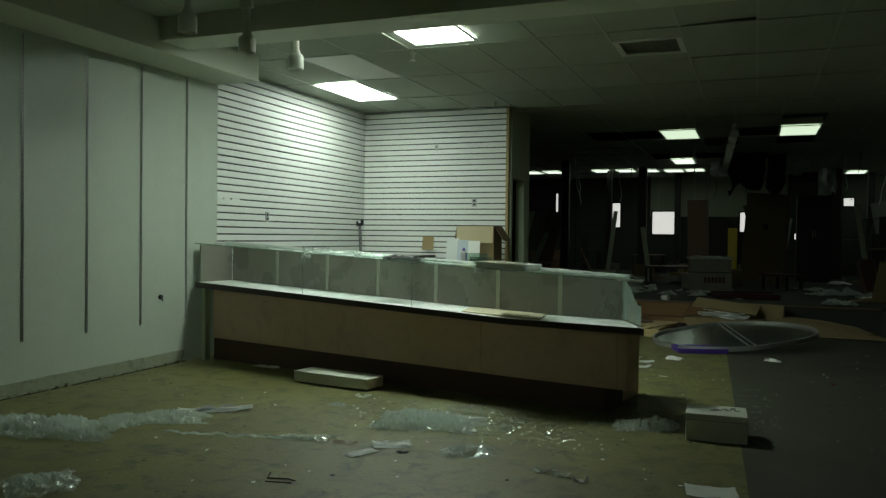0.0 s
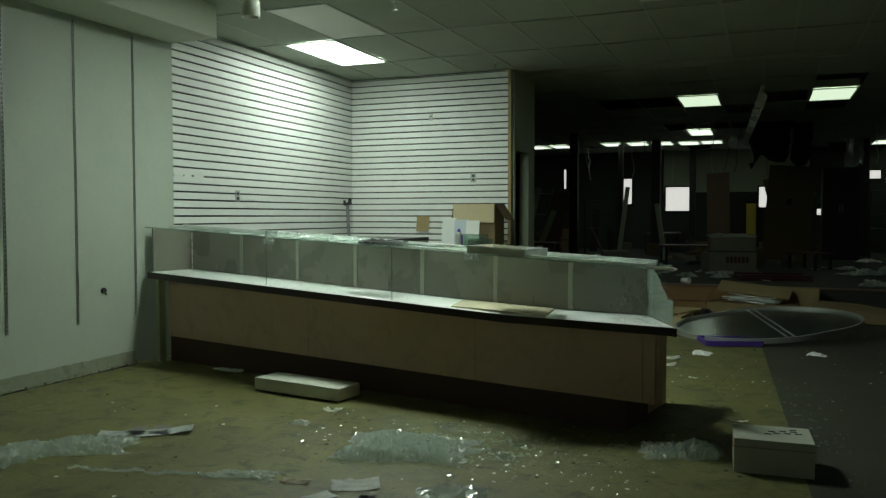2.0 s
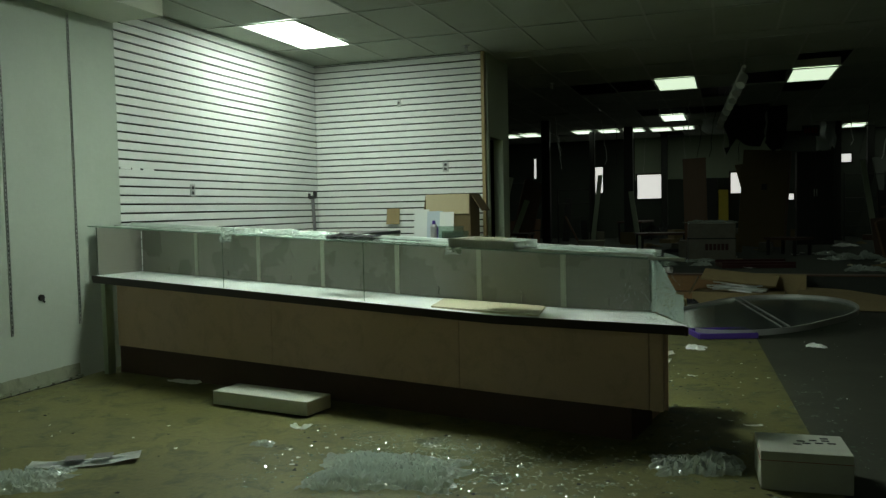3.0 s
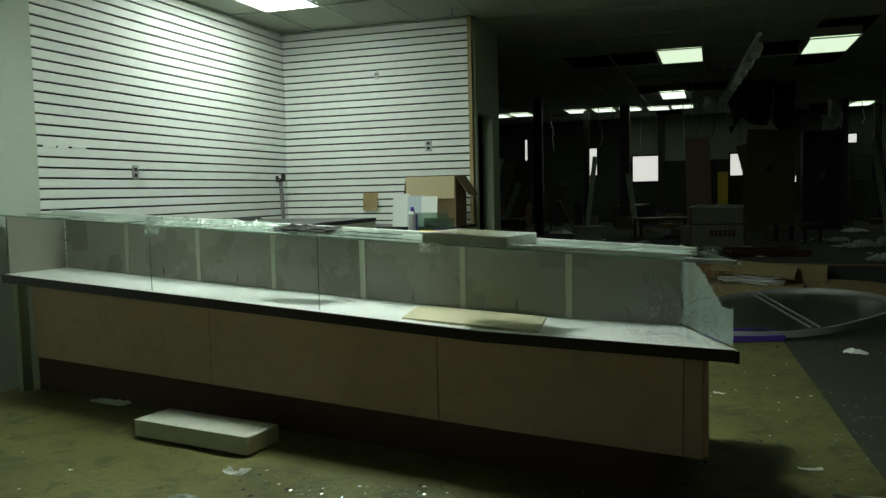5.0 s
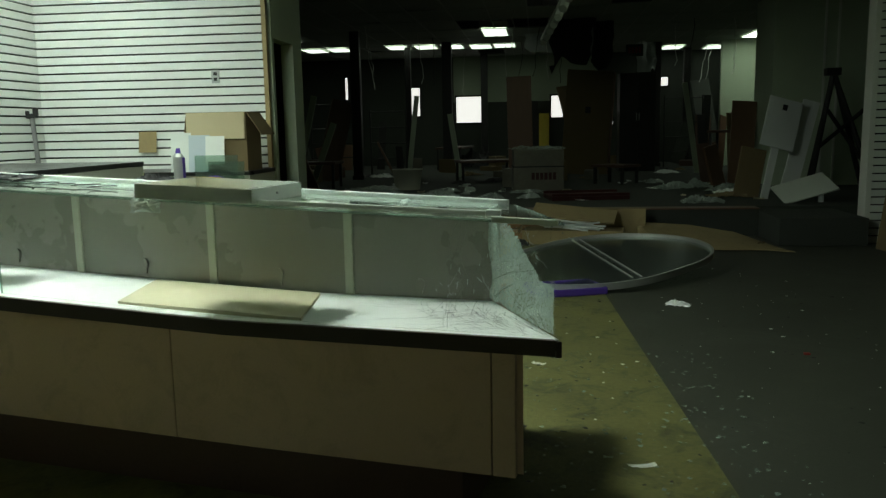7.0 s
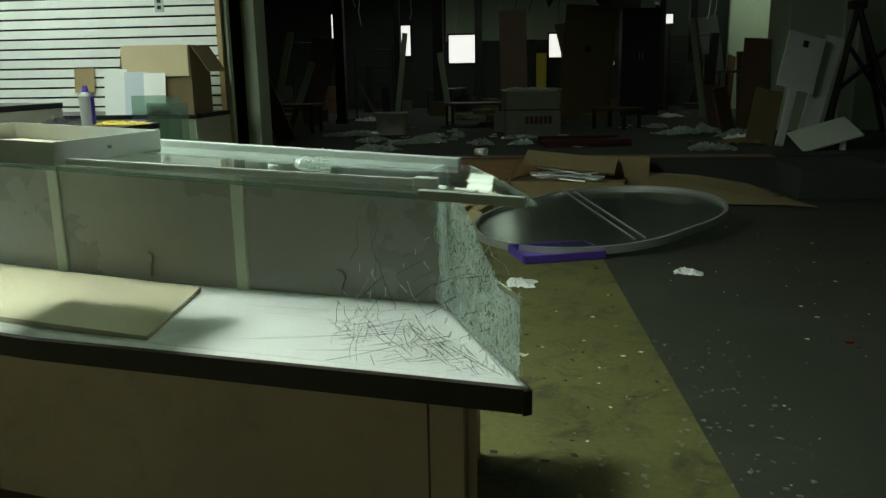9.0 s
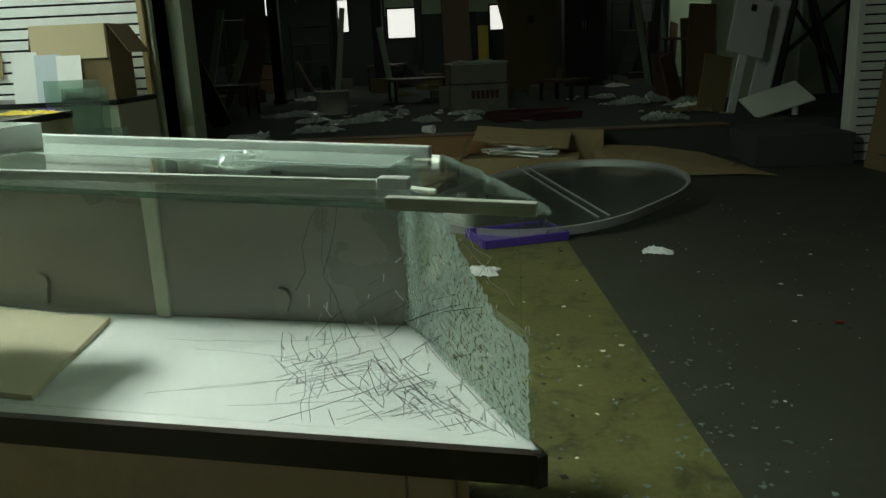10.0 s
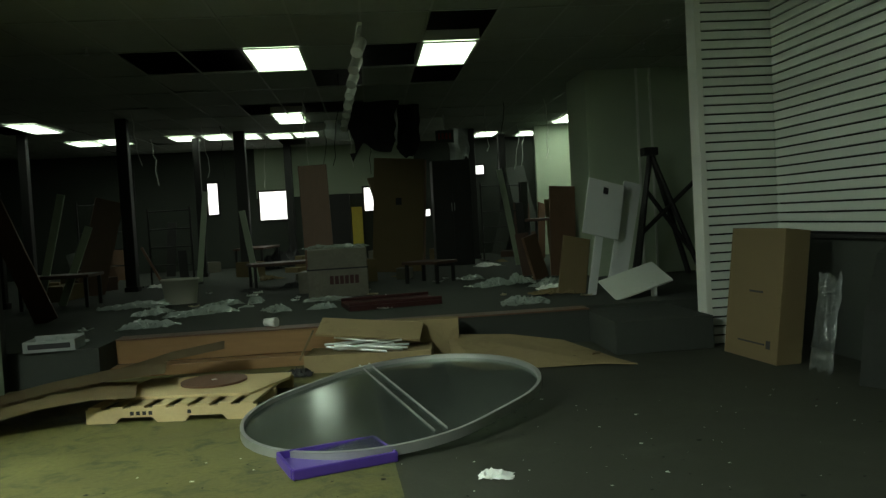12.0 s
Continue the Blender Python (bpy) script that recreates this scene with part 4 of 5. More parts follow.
solid("floor_batten", boxes((-0.34, 0.34, -0.08, 0.08, 0, 0.011)), KICK, "dark batten under a flat carton", "batten", pose(-3.058, 5.706, 0, 0, 0, -9))


def sheet_of(name, w, d, mat, label, m, seed, curl=0.02, category="paper", group="", marks=0):
    bm = bmesh.new()
    n = 8
    g = {(i, j): bm.verts.new(((i / n - 0.5) * w, (j / n - 0.5) * d, 0.003 + max(0, curl * noise.noise((i * 0.5, j * 0.5, seed))) + curl * 0.5 * (abs(i / n - 0.5) * 2) ** 3)) for i in range(n + 1) for j in range(n + 1)}
    for i in range(n):
        for j in range(n):
            bm.faces.new((g[i, j], g[i + 1, j], g[i + 1, j + 1], g[i, j + 1]))
    bmesh.ops.solidify(bm, geom=bm.faces[:], thickness=0.0012)
    return solid(name, bm, mat, label, category, m, group)


crumpled("plastic_film", 1.0, 0.42, 0.16, FILM, "crumpled clear plastic film on the floor", "plastic film", pose(-3.911, 3.588, 0, 0, 0, 12), 2.7, 90, ridge=16)
crumpled("plastic_film", 0.62, 0.26, 0.10, FILM, "crumpled clear plastic film on the floor", "plastic film", pose(-3.518, 4.062, 0, 0, 0, 38), 12.7, 64, ridge=13)
sheet_of("plastic_packet", 0.50, 0.13, PLASTIC_WHITE, "flat white plastic packet with grey print", pose(-3.345, 4.479, 0.004, 0, 0, 36), 3.1, 0.03, "packet")
for k in range(2):
    solid("packet_print", boxes((-0.045, 0.045, -0.04, 0.04, 0, 0.0012)), GREYINK, "grey printed square on a packet", "print", pose(-3.385 + 0.10 * k, 4.455 + 0.075 * k, 0.0335, 0, 0, 36))
crumpled("plastic_film", 0.30, 0.30, 0.10, FILM, "crumpled clear plastic film on the floor", "plastic film", pose(-3.076, 2.784, 0, 0, 0, 50), 22.7, 22)
# thin twisted strip of film
bm = bmesh.new()
rng = random.Random(9)
rows = []
for k in range(40):
    f, a = k / 39, k * 0.9
    c = Vector((-3.24 + 0.95 * f, 3.84 + 0.24 * f + 0.015 * math.sin(k * 0.6), 0.014 + 0.005 * math.sin(k)))
    h = 0.006 + 0.006 * rng.random()
    rows.append([bm.verts.new(c + Vector((0, h * math.cos(a + q), h * math.sin(a + q)))) for q in (0, 2.1, 4.2)])
for a, b in zip(rows, rows[1:]):
    for k in range(3):
        bm.faces.new((a[k], a[(k + 1) % 3], b[(k + 1) % 3], b[k]))
solid("film_strand", bm, FILM_MILKY, "thin twisted strand of plastic film", "plastic film")
crumpled("plastic_film", 0.34, 0.12, 0.05, FILM, "crumpled clear plastic film on the floor", "plastic film", pose(-2.410, 4.101, 0, 0, 0, 6), 32.7, 22)
crumpled("bubble_wrap", 0.66, 0.46, 0.14, FILM, "heap of clear plastic wrap with broken glass", "plastic wrap", pose(-1.844, 4.748, 0, 0, 0, 10), 5.2, 80, ridge=17)
crumpled("plastic_film", 0.30, 0.24, 0.09, FILM, "folded sheet of clear plastic film", "plastic film", pose(-1.388, 4.208, 0, 0, 0, 30), 15.2, 12, ridge=4)
crumpled("plastic_film", 0.36, 0.28, 0.14, FILM, "crumpled clear plastic film beside a carton", "plastic film", pose(-0.533, 5.225, 0, 0, 0, 10), 25.2, 26, ridge=11)
crumpled("plastic_scrap", 0.12, 0.10, 0.06, FILM_MILKY, "small crumpled plastic scrap on the floor", "plastic film", pose(-2.677, 4.993, 0), 35.2, 12)
crumpled("paper_scrap", 0.30, 0.10, 0.035, PAPER, "crumpled white paper by the kick base", "paper", pose(-4.081, 6.169, 0, 0, 0, -12), 45.2, 16)
sheet_of("paper_sheet", 0.22, 0.15, PAPER, "white paper sheet on the floor", pose(-1.856, 4.170, 0, 0, 0, 30), 1.1, 0.015, group="floor papers")
sheet_of("paper_sheet", 0.09, 0.20, PAPER, "white paper strip on the floor", pose(-1.934, 3.940, 0, 0, 0, -25), 2.1, 0.01, group="floor papers")
sheet_of("paper_sheet", 0.13, 0.07, CREAM, "torn cream paper on the floor", pose(-2.132, 4.108, 0, 0, 0, 12), 3.3, 0.015, group="floor papers")
sheet_of("paper_sheet", 0.07, 0.05, RUBBER, "dark scrap on the floor", pose(-1.730, 4.047, 0, 0, 0, 12), 3.3, 0.01, group="floor papers")
sheet_of("paper_sheet", 0.10, 0.04, PAPER, "white paper scrap on the floor", pose(-2.072, 4.706, 0, 0, 0, 0), 4.3, 0.02, group="floor papers")
sheet_of("paper_sheet", 0.12, 0.05, PAPER, "white paper scrap on the floor", pose(-2.635, 5.317, 0, 0, 0, 0), 5.3, 0.03, group="floor papers")
sheet_of("paper_sheet", 0.24, 0.18, PAPER, "white paper sheet on the floor", pose(-0.077, 4.012, 0, 0, 0, 8), 6.3, 0.015, group="floor papers")
for k, (x, y, r) in enumerate(((-0.91, 4.0, 10), (-0.80, 3.97, -8), (-0.70, 3.93, 5))):
    sheet_of("paper_sheet", 0.09, 0.035, PAPER, "torn white paper strip on the floor", pose(x, y, 0, 0, 0, r), 7.3 + k, 0.03, group="floor papers")
sheet_of("paper_sheet", 0.27, 0.17, PAPER, "white paper sheet on the olive floor", pose(-0.937, 8.013, 0, 0, 0, 12), 8.3, 0.02, group="floor papers")
sheet_of("paper_sheet", 0.25, 0.13, PAPER, "white paper sheet on the olive floor", pose(-0.933, 7.702, 0, 0, 0, -4), 9.3, 0.02, group="floor papers")
sheet_of("paper_sheet", 0.12, 0.05, PAPER, "torn white paper strip on the floor", pose(-1.007, 8.231, 0, 0, 0, 35), 10.3, 0.02, group="floor papers")
sheet_of("paper_sheet", 0.07, 0.03, PAPER, "torn white paper strip on the floor", pose(-0.634, 7.226, 0, 0, 0, -25), 11.3, 0.01, group="floor papers")
sheet_of("paper_sheet", 0.10, 0.03, PAPER, "torn white paper strip on the floor", pose(-0.276, 6.019, 0, 0, 0, 12), 12.3, 0.01, group="floor papers")
crumpled("tissue", 0.15, 0.12, 0.08, PAPER, "crumpled white tissue on the floor", "tissue", pose(-0.652, 8.325, 0), 51.1, 12, "tissues")
crumpled("tissue", 0.15, 0.10, 0.08, PAPER, "crumpled white tissue on the floor", "tissue", pose(0.289, 8.622, 0, 0, 0, -20), 52.1, 12, "tissues")
crumpled("tissue", 0.13, 0.10, 0.06, PAPER, "crumpled white tissue by the counter", "tissue", pose(-0.872, 6.516, 0), 53.1, 10, "tissues")
bm = bmesh.new()
for a, c in (((0, 0, 0.004), (0.10, 0.03, 0.004)), ((0.10, 0.03, 0.004), (0.16, 0.0, 0.01)), ((0.02, -0.05, 0.004), (0.15, -0.02, 0.004)), ((0, 0, 0.004), (-0.01, 0.04, 0.02))):
    rod(bm, a, c, 0.0035, 6)
solid("wire_scrap", bm, RUBBER, "bent black wire scrap on the floor", "wire", pose(-2.152, 3.342, 0))


def scatter(name, mat, label, count, area, size, seed, flat=0.4):
    """Small chips too many to count."""
    rng = random.Random(seed)
    vs, fs = [], []
    for _ in range(count):
        x0, x1, y0, y1 = area[rng.randrange(len(area))]
        x, y = rng.uniform(x0, x1), rng.uniform(y0, y1)
        s = size * rng.choice((0.4, 0.6, 1.0, 1.0, 1.7))
        a = rng.uniform(0, 6.28)
        b0 = len(vs)
        for k in range(4):
            q = a + k * math.pi / 2 + rng.uniform(-0.4, 0.4)
            vs.append((x + s * math.cos(q), y + s * math.sin(q), 0.0012 + rng.uniform(0, s * flat)))
        vs.append((x, y, 0.002 + s * flat))
        fs += [(b0 + k, b0 + (k + 1) % 4, b0 + 4) for k in range(4)] + [(b0 + 3, b0 + 2, b0 + 1, b0)]
    me = bpy.data.meshes.new(name)
    me.from_pydata(vs, [], fs)
    me.materials.append(mat)
    return tagged(new(name, me), label, "litter", kind="stuff")


FLOOR_AREAS = [(-4.6, -0.1, 2.2, 5.6), (-2.6, -0.6, 4.5, 5.4), (-1.6, 0.0, 5.6, 9.4), (0.0, 2.4, 5.0, 10.2)]
scatter("glass_crumbs", SHATTER, "crumbs of broken safety glass on the floor", 2600, [(-2.6, -0.6, 4.4, 5.45), (-2.3, -0.9, 4.6, 5.35), (-2.2, -1.2, 4.75, 5.3), (-0.9, 0.3, 4.9, 7.5)], 0.007, 1)
scatter("paper_bits", PAPER, "small white paper bits on the floor", 220, FLOOR_AREAS, 0.008, 2, 0.2)
scatter("dark_grit", RUBBER, "dark grit and scraps on the floor", 420, FLOOR_AREAS, 0.009, 3, 0.3)
scatter("plaster_grit", PAINT_DIRTY, "plaster crumbs along the wall", 260, [(-4.95, -4.72, 1.5, 6.0), (-4.95, -4.4, 3.0, 6.0)], 0.010, 4, 0.5)
scatter("grey_grit", PAPER, "pale specks on the grey concrete", 160, [(0.1, 3.0, 5.2, 10.0)], 0.004, 5, 0.3)
solid("red_stub", boxes((-0.016, 0.016, -0.011, 0.011, 0, 0.012), bevel=0.004), REDINK, "small red plastic stub on the floor", "litter", pose(0.739, 7.470, 0))


# ---------- around the step ----------
def stadium(c1, c2, r, n=28):
    c1, c2 = Vector(c1), Vector(c2)
    a0 = math.atan2(c2.y - c1.y, c2.x - c1.x)
    pts = [(c2.x + r * math.cos(a0 - math.pi / 2 + k * math.pi / n), c2.y + r * math.sin(a0 - math.pi / 2 + k * math.pi / n)) for k in range(n + 1)]
    pts += [(c1.x + r * math.cos(a0 + math.pi / 2 + k * math.pi / n), c1.y + r * math.sin(a0 + math.pi / 2 + k * math.pi / n)) for k in range(n + 1)]
    return pts


OV1, OV2, OVR = (-0.24, 9.78), (0.01, 10.03), 0.785
oval = thing("oval_tabletop", "oval glass tabletop with a grey metal rim", "tabletop", pose(0, 0, 0))


def tilted(bm):
    for v in bm.verts:
        v.co.z += 0.096 + 0.06 * v.co.x + 0.06 * (v.co.y - 10.1)
    return bm


outer, inner = stadium(OV1, OV2, OVR), stadium(OV1, OV2, OVR - 0.022)
bm = bmesh.new()
n = len(outer)
ring = [[bm.verts.new((x, y, z)) for x, y in o] for o, z in ((outer, 0.0), (outer, 0.050), (inner, 0.050), (inner, 0.0))]
for a, b in zip(ring, ring[1:] + ring[:1]):
    for k in range(n):
        bm.faces.new((a[k], a[(k + 1) % n], b[(k + 1) % n], b[k]))
part("rim", tilted(bm), STEEL, oval, "grey metal rim")
bm = bmesh.new()
prism(bm, inner, 0.016, 0.024)
part("glass", tilted(bm), TABLEGLASS, oval, "dusty smoked glass")
for s in (-0.035, 0.035):
    bm = bmesh.new()
    mid = Vector((-0.11, 10.03, 0))
    across = Vector((-0.24, 0.97, 0)).normalized()
    ax = Vector((across.y, -across.x, 0))
    a, b = mid + ax * s + across * 0.84, mid + ax * s - across * 0.84
    rod(bm, (a.x, a.y, 0.030), (b.x, b.y, 0.030), 0.006, 8)
    part("cross_bar", tilted(bm), ALU, oval)

lid = thing("purple_bin_cover", "purple plastic bin lid lying under a tabletop", "lid", pose(-0.447, 9.047, 0, 0, 0, 19))
part("top", boxes((-0.25, 0.25, -0.16, 0.16, 0.006, 0.016), bevel=0.003), PURPLE, lid)
for s in ((-0.262, 0.262, -0.178, -0.158), (-0.262, 0.262, 0.158, 0.178), (-0.266, -0.246, -0.158, 0.158), (0.246, 0.266, -0.158, 0.158)):
    part("lip", boxes((*s, 0, 0.052), bevel=0.008), PURPLE, lid)

pal = thing("pallet", "raw pine pallet on the olive floor", "pallet", pose(-1.454, 10.639, 0, 0, 0, -9))
for y in (-0.44, 0.0, 0.44):
    bm = bmesh.new()
    prism(bm, [(-0.55, 0.0), (-0.36, 0.0), (-0.33, 0.035), (-0.12, 0.035), (-0.09, 0.0), (0.09, 0.0), (0.12, 0.035), (0.33, 0.035), (0.36, 0.0), (0.55, 0.0), (0.55, 0.09), (-0.55, 0.09)], -0.019, 0.019)
    bmesh.ops.transform(bm, matrix=pose(0, y, 0, 90), verts=bm.verts)
    part("stringer", bm, PINE, pal)
for k in range(8):
    x = -0.49 + k * 0.14
    part("slat", boxes((x - 0.042, x + 0.042, -0.46, 0.46, 0.0905, 0.106), bevel=0.002), PINE, pal)
for k, x in enumerate((-0.25, -0.21, -0.17, -0.13, 0.12)):
    part("stencil", boxes((x - 0.012, x + 0.012, -0.461, -0.4594, 0.048, 0.072)), INK, pal, "dark stencil mark")
bm = bmesh.new()
prism(bm, [(-0.50, -0.30), (0.36, -0.34), (0.52, 0.12), (0.50, 0.30), (-0.52, 0.32), (-0.60, 0.0)], 0, 0.016)
board = solid("pale_board", bm, PINE, "pale plywood board lying on a pallet", "board", pose(-1.37, 10.68, 0.107, 0, 0, -6))
disc = thing("brown_disc", "round brown turntable disc on a board", "disc", pose(-1.360, 10.749, 0.126))
bm = bmesh.new()
rod(bm, (0, 0, 0), (0, 0, 0.014), 0.225, 40)
part("plate", bm, BROWNWOOD, disc)
bm = bmesh.new()
rod(bm, (0, 0, 0.014), (0, 0, 0.019), 0.018, 14)
part("pin", bm, ALU, disc)


def bent_card(w, pts, mat, label, m, group=""):
    """Curved sheet of card: profile along x and z, width along y."""
    bm = bmesh.new()
    rows = [[bm.verts.new((x, s * w / 2, z)) for s in (-1, 0, 1)] for x, z in pts]
    for a, b in zip(rows, rows[1:]):
        for k in range(2):
            bm.faces.new((a[k], b[k], b[k + 1], a[k + 1]))
    bmesh.ops.solidify(bm, geom=bm.faces[:], thickness=0.006)
    return solid("card_sheet", bm, mat, label, "cardboard", m, group)


bent_card(0.60, [(-0.75, 0.006), (-0.45, 0.05), (-0.15, 0.11), (0.15, 0.165), (0.45, 0.185), (0.70, 0.165)], CARD, "bent brown cardboard sheet on the floor", pose(-2.486, 10.299, 0, 0, 0, 14), "cardboard sheets")
bent_card(0.50, [(-0.8, 0.05), (-0.4, 0.10), (0, 0.17), (0.4, 0.22), (0.8, 0.235)], CARD_DARK, "bent brown cardboard sheet on the floor", pose(-2.486, 10.671, 0.0, 0, 0, 12), "cardboard sheets")
bent_card(0.45, [(-0.9, 0.02), (-0.4, 0.06), (0, 0.14), (0.5, 0.26), (0.9, 0.31)], CARD_DARK, "thin brown board leaning on the step", pose(-2.255, 11.099, 0.0, 0, 0, 10), "cardboard sheets")
bm = bmesh.new()
lo = [(0.37, 11.3), (0.585, 11.0), (1.0, 10.96), (1.48, 10.93), (1.71, 10.82), (1.64, 11.08), (1.55, 11.48), (1.36, 11.68), (0.92, 11.80), (0.40, 11.85)]
prism(bm, lo, 0.012, 0.018)
for v in bm.verts:
    v.co.z += max(0, v.co.y - 11.55) * 0.55 + 0.01 * noise.noise((v.co.x * 4, v.co.y * 4, 0))
solid("card_ramp", bm, CARD, "flattened brown carton lying before the step", "cardboard")
sheet_of("card_flap", 0.26, 0.16, CARD_DARK, "dark folded cardboard flap", pose(1.403, 11.231, 0.03, 0, 0, 20), 4.4, 0.03, "cardboard")

cb = thing("torn_carton", "torn brown carton full of metal tubes", "carton", pose(-0.260, 11.609, 0, 0, 0, -7))
part("tray", boxes((-0.52, 0.50, -0.20, 0.20, 0, 0.14)), CARD, cb)
part("rear", boxes((-0.10, 0.72, 0.205, 0.36, 0, 0.33), bevel=0.004), CARD, cb)
bm = bmesh.new()
box(bm, -0.46, 0.40, -0.13, 0.13, 0, 0.02, m=pose(0.02, 0.06, 0.285, 24, 5, -4))
part("flap", bm, CARD, cb, "creased top flap")
bm = bmesh.new()
box(bm, -0.11, 0.11, -0.16, 0.16, 0, 0.016, m=pose(-0.52, -0.02, 0.20, 0, -62, 8))
part("flap", bm, CARD_DARK, cb, "dark torn end flap")
rng = random.Random(17)
for k in range(12):
    bm = bmesh.new()
    rod(bm, (-0.26, 0, 0), (0.26, 0, 0), 0.009, 8)
    solid("metal_tube", bm, ALU, "thin chromed metal tube in a torn carton", "tube", pose(-0.305 + rng.uniform(-0.08, 0.1), 11.46 + rng.uniform(-0.06, 0.16), 0.155 + k * 0.006, 0, rng.uniform(-6, 8), rng.uniform(-28, 4)), "loose tubes")
crumpled("black_bag", 0.22, 0.18, 0.14, RUBBER, "crumpled black plastic bag by a carton", "bag", pose(-0.836, 11.394, 0), 61.1, 16)

big = thing("tall_carton", "tall brown carton leaning on the slatboard", "carton", pose(2.56, 10.80, 0.0, 0, 0, 6) @ pose(0, 0, 0, 0, 7))
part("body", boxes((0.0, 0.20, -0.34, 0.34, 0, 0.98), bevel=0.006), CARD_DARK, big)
for y in (-0.2, 0.0, 0.2):
    part("tape", boxes((0.03, 0.17, y - 0.05, y + 0.05, 0.98, 0.982)), CARD_DARK, big, "strip of packing tape")
part("print", boxes((-0.0015, 0.0, -0.12, 0.05, 0.50, 0.515)), INK, big, "dark printed line")
part("print", boxes((-0.0015, 0.0, -0.18, 0.16, 0.12, 0.132)), INK, big, "dark printed line")
part("print", boxes((-0.0015, 0.0, -0.25, -0.20, 0.10, 0.16)), INK, big, "dark printed mark")
SLEEVE = pane_mat("dim_sleeve", (0.80, 0.83, 0.80), 0.10, 0.16, 0.25)
crumpled("plastic_sleeve", 0.64, 0.22, 0.05, SLEEVE, "clear plastic sleeve leaning on the wall", "plastic sleeve", pose(2.80, 10.16, 0.33, 0, -80, 8), 71.1, 26, ridge=5, ragged=0.06)
bm = bmesh.new()
pts = [(0.0, 0.0), (0.10, 0.45), (0.30, 0.80), (0.42, 0.84)]
rows = [[bm.verts.new((x, s, z)) for s in (-0.28, -0.09, 0.10)] for x, z in pts]
for a, b2 in zip(rows, rows[1:]):
    for k in range(2):
        bm.faces.new((a[k], b2[k], b2[k + 1], a[k + 1]))
bmesh.ops.solidify(bm, geom=bm.faces[:], thickness=0.012)
scr = thing("curved_screen", "dark curved plastic panel leaning on the wall", "panel", pose(2.78, 9.62, 0.006, 0, 0, 32))
part("sheet", bm, DARKWALL, scr)
bm = bmesh.new()
for a, b2 in zip(pts, pts[1:]):
    rod(bm, (a[0], -0.285, a[1]), (b2[0], -0.285, b2[1]), 0.011, 8)
part("edge_rim", bm, BLACK, scr, "black rounded edge")


# ---------- raised sales floor ----------
Z0 = RISE + 0.001


def leaning(name, w, h, t, mat, label, m, lean, category="board", group=""):
    bm = bmesh.new()
    box(bm, -w / 2, w / 2, -t / 2, t / 2, 0, h, bevel=min(0.006, t / 4), m=pose(0, 0, 0, lean))
    return solid(name, bm, mat, label, category, m, group)


GREYPLASTIC = surf("dull_grey_plastic", (0.24, 0.26, 0.24), 0.5, 0.1, 5, 60, 0.1)
rad = thing("grey_drawer", "grey plastic drawer with loose clutter", "drawer", pose(-2.791, 11.720, Z0, 0, 0, 4))
part("base", boxes((-0.19, 0.19, -0.14, 0.14, 0, 0.01)), GREYPLASTIC, rad)
for s in ((-0.19, 0.19, -0.145, -0.135, 0.0, 0.022), (-0.19, 0.19, -0.145, -0.135, 0.065, 0.085), (-0.19, -0.16, -0.145, -0.135, 0.022, 0.065), (0.16, 0.19, -0.145, -0.135, 0.022, 0.065), (-0.195, -0.185, -0.14, 0.14, 0, 0.085), (0.185, 0.195, -0.14, 0.14, 0, 0.085), (-0.19, 0.19, 0.135, 0.145, 0, 0.10)):
    part("side", boxes(s), GREYPLASTIC, rad)
part("slot", boxes((-0.16, 0.16, -0.134, -0.130, 0.022, 0.065)), INK, rad, "dark front slot")
crumpled("clutter_heap", 0.30, 0.22, 0.16, FILM_MILKY, "clutter of plastic and wire in a drawer", "litter", pose(-2.754, 11.784, Z0 + 0.012), 81.0, 20)

b = thing("white_basket", "white curved plastic basket on the carpet", "basket", pose(-2.60, 15.2, Z0))
bm = bmesh.new()
prof = [(0.18, 0.0), (0.215, 0.29), (0.225, 0.29), (0.225, 0.31), (0.205, 0.31), (0.165, 0.015)]
rings = [[bm.verts.new((r * 1.05 * math.cos(a * math.tau / 28), r * 0.8 * math.sin(a * math.tau / 28), z)) for a in range(28)] for r, z in prof]
for a, c in zip(rings, rings[1:]):
    for k in range(28):
        bm.faces.new((a[k], a[(k + 1) % 28], c[(k + 1) % 28], c[k]))
bm.faces.new(rings[-1])
part("tub", bm, SAGE, b, smooth=True)
leaning("stick", 0.03, 0.8, 0.03, BROWNWOOD, "dark stick leaning out of a basket", pose(-2.70, 15.22, Z0 + 0.02, 0, -28), -8, "stick")

# base set much darker than the other white carton colour
WRAPPED = surf("dark_wrapped_card", (0.15, 0.145, 0.11), 0.5, 0.35, 6, 40, 0.4, stain=(0.14, 0.12, 0.09), amount=0.7, stain_scale=7)
w = thing("wrapped_carton", "white carton wrapped in film with red print", "carton", pose(-0.646, 14.951, Z0, 0, 0, 4))
part("lower", boxes((-0.36, 0.36, -0.30, 0.30, 0, 0.34), bevel=0.01), WRAPPED, w)
part("upper", boxes((-0.35, 0.355, -0.29, 0.29, 0.345, 0.58), bevel=0.012), WRAPPED, w)
part("strap", boxes((-0.362, 0.362, -0.303, 0.303, 0.335, 0.352)), RUBBER, w, "dark gap strap")
for k in range(6):
    part("letter_bar", boxes((-0.10 + k * 0.06, -0.055 + k * 0.06, -0.303, -0.3005, 0.16, 0.26)), REDWOOD, w, "dark red print bar")
crumpled("wrap_film", 0.75, 0.62, 0.10, FILM_MILKY, "loose film over a wrapped carton", "plastic wrap", pose(-0.646, 14.951, Z0 + 0.583), 91.0, 26)
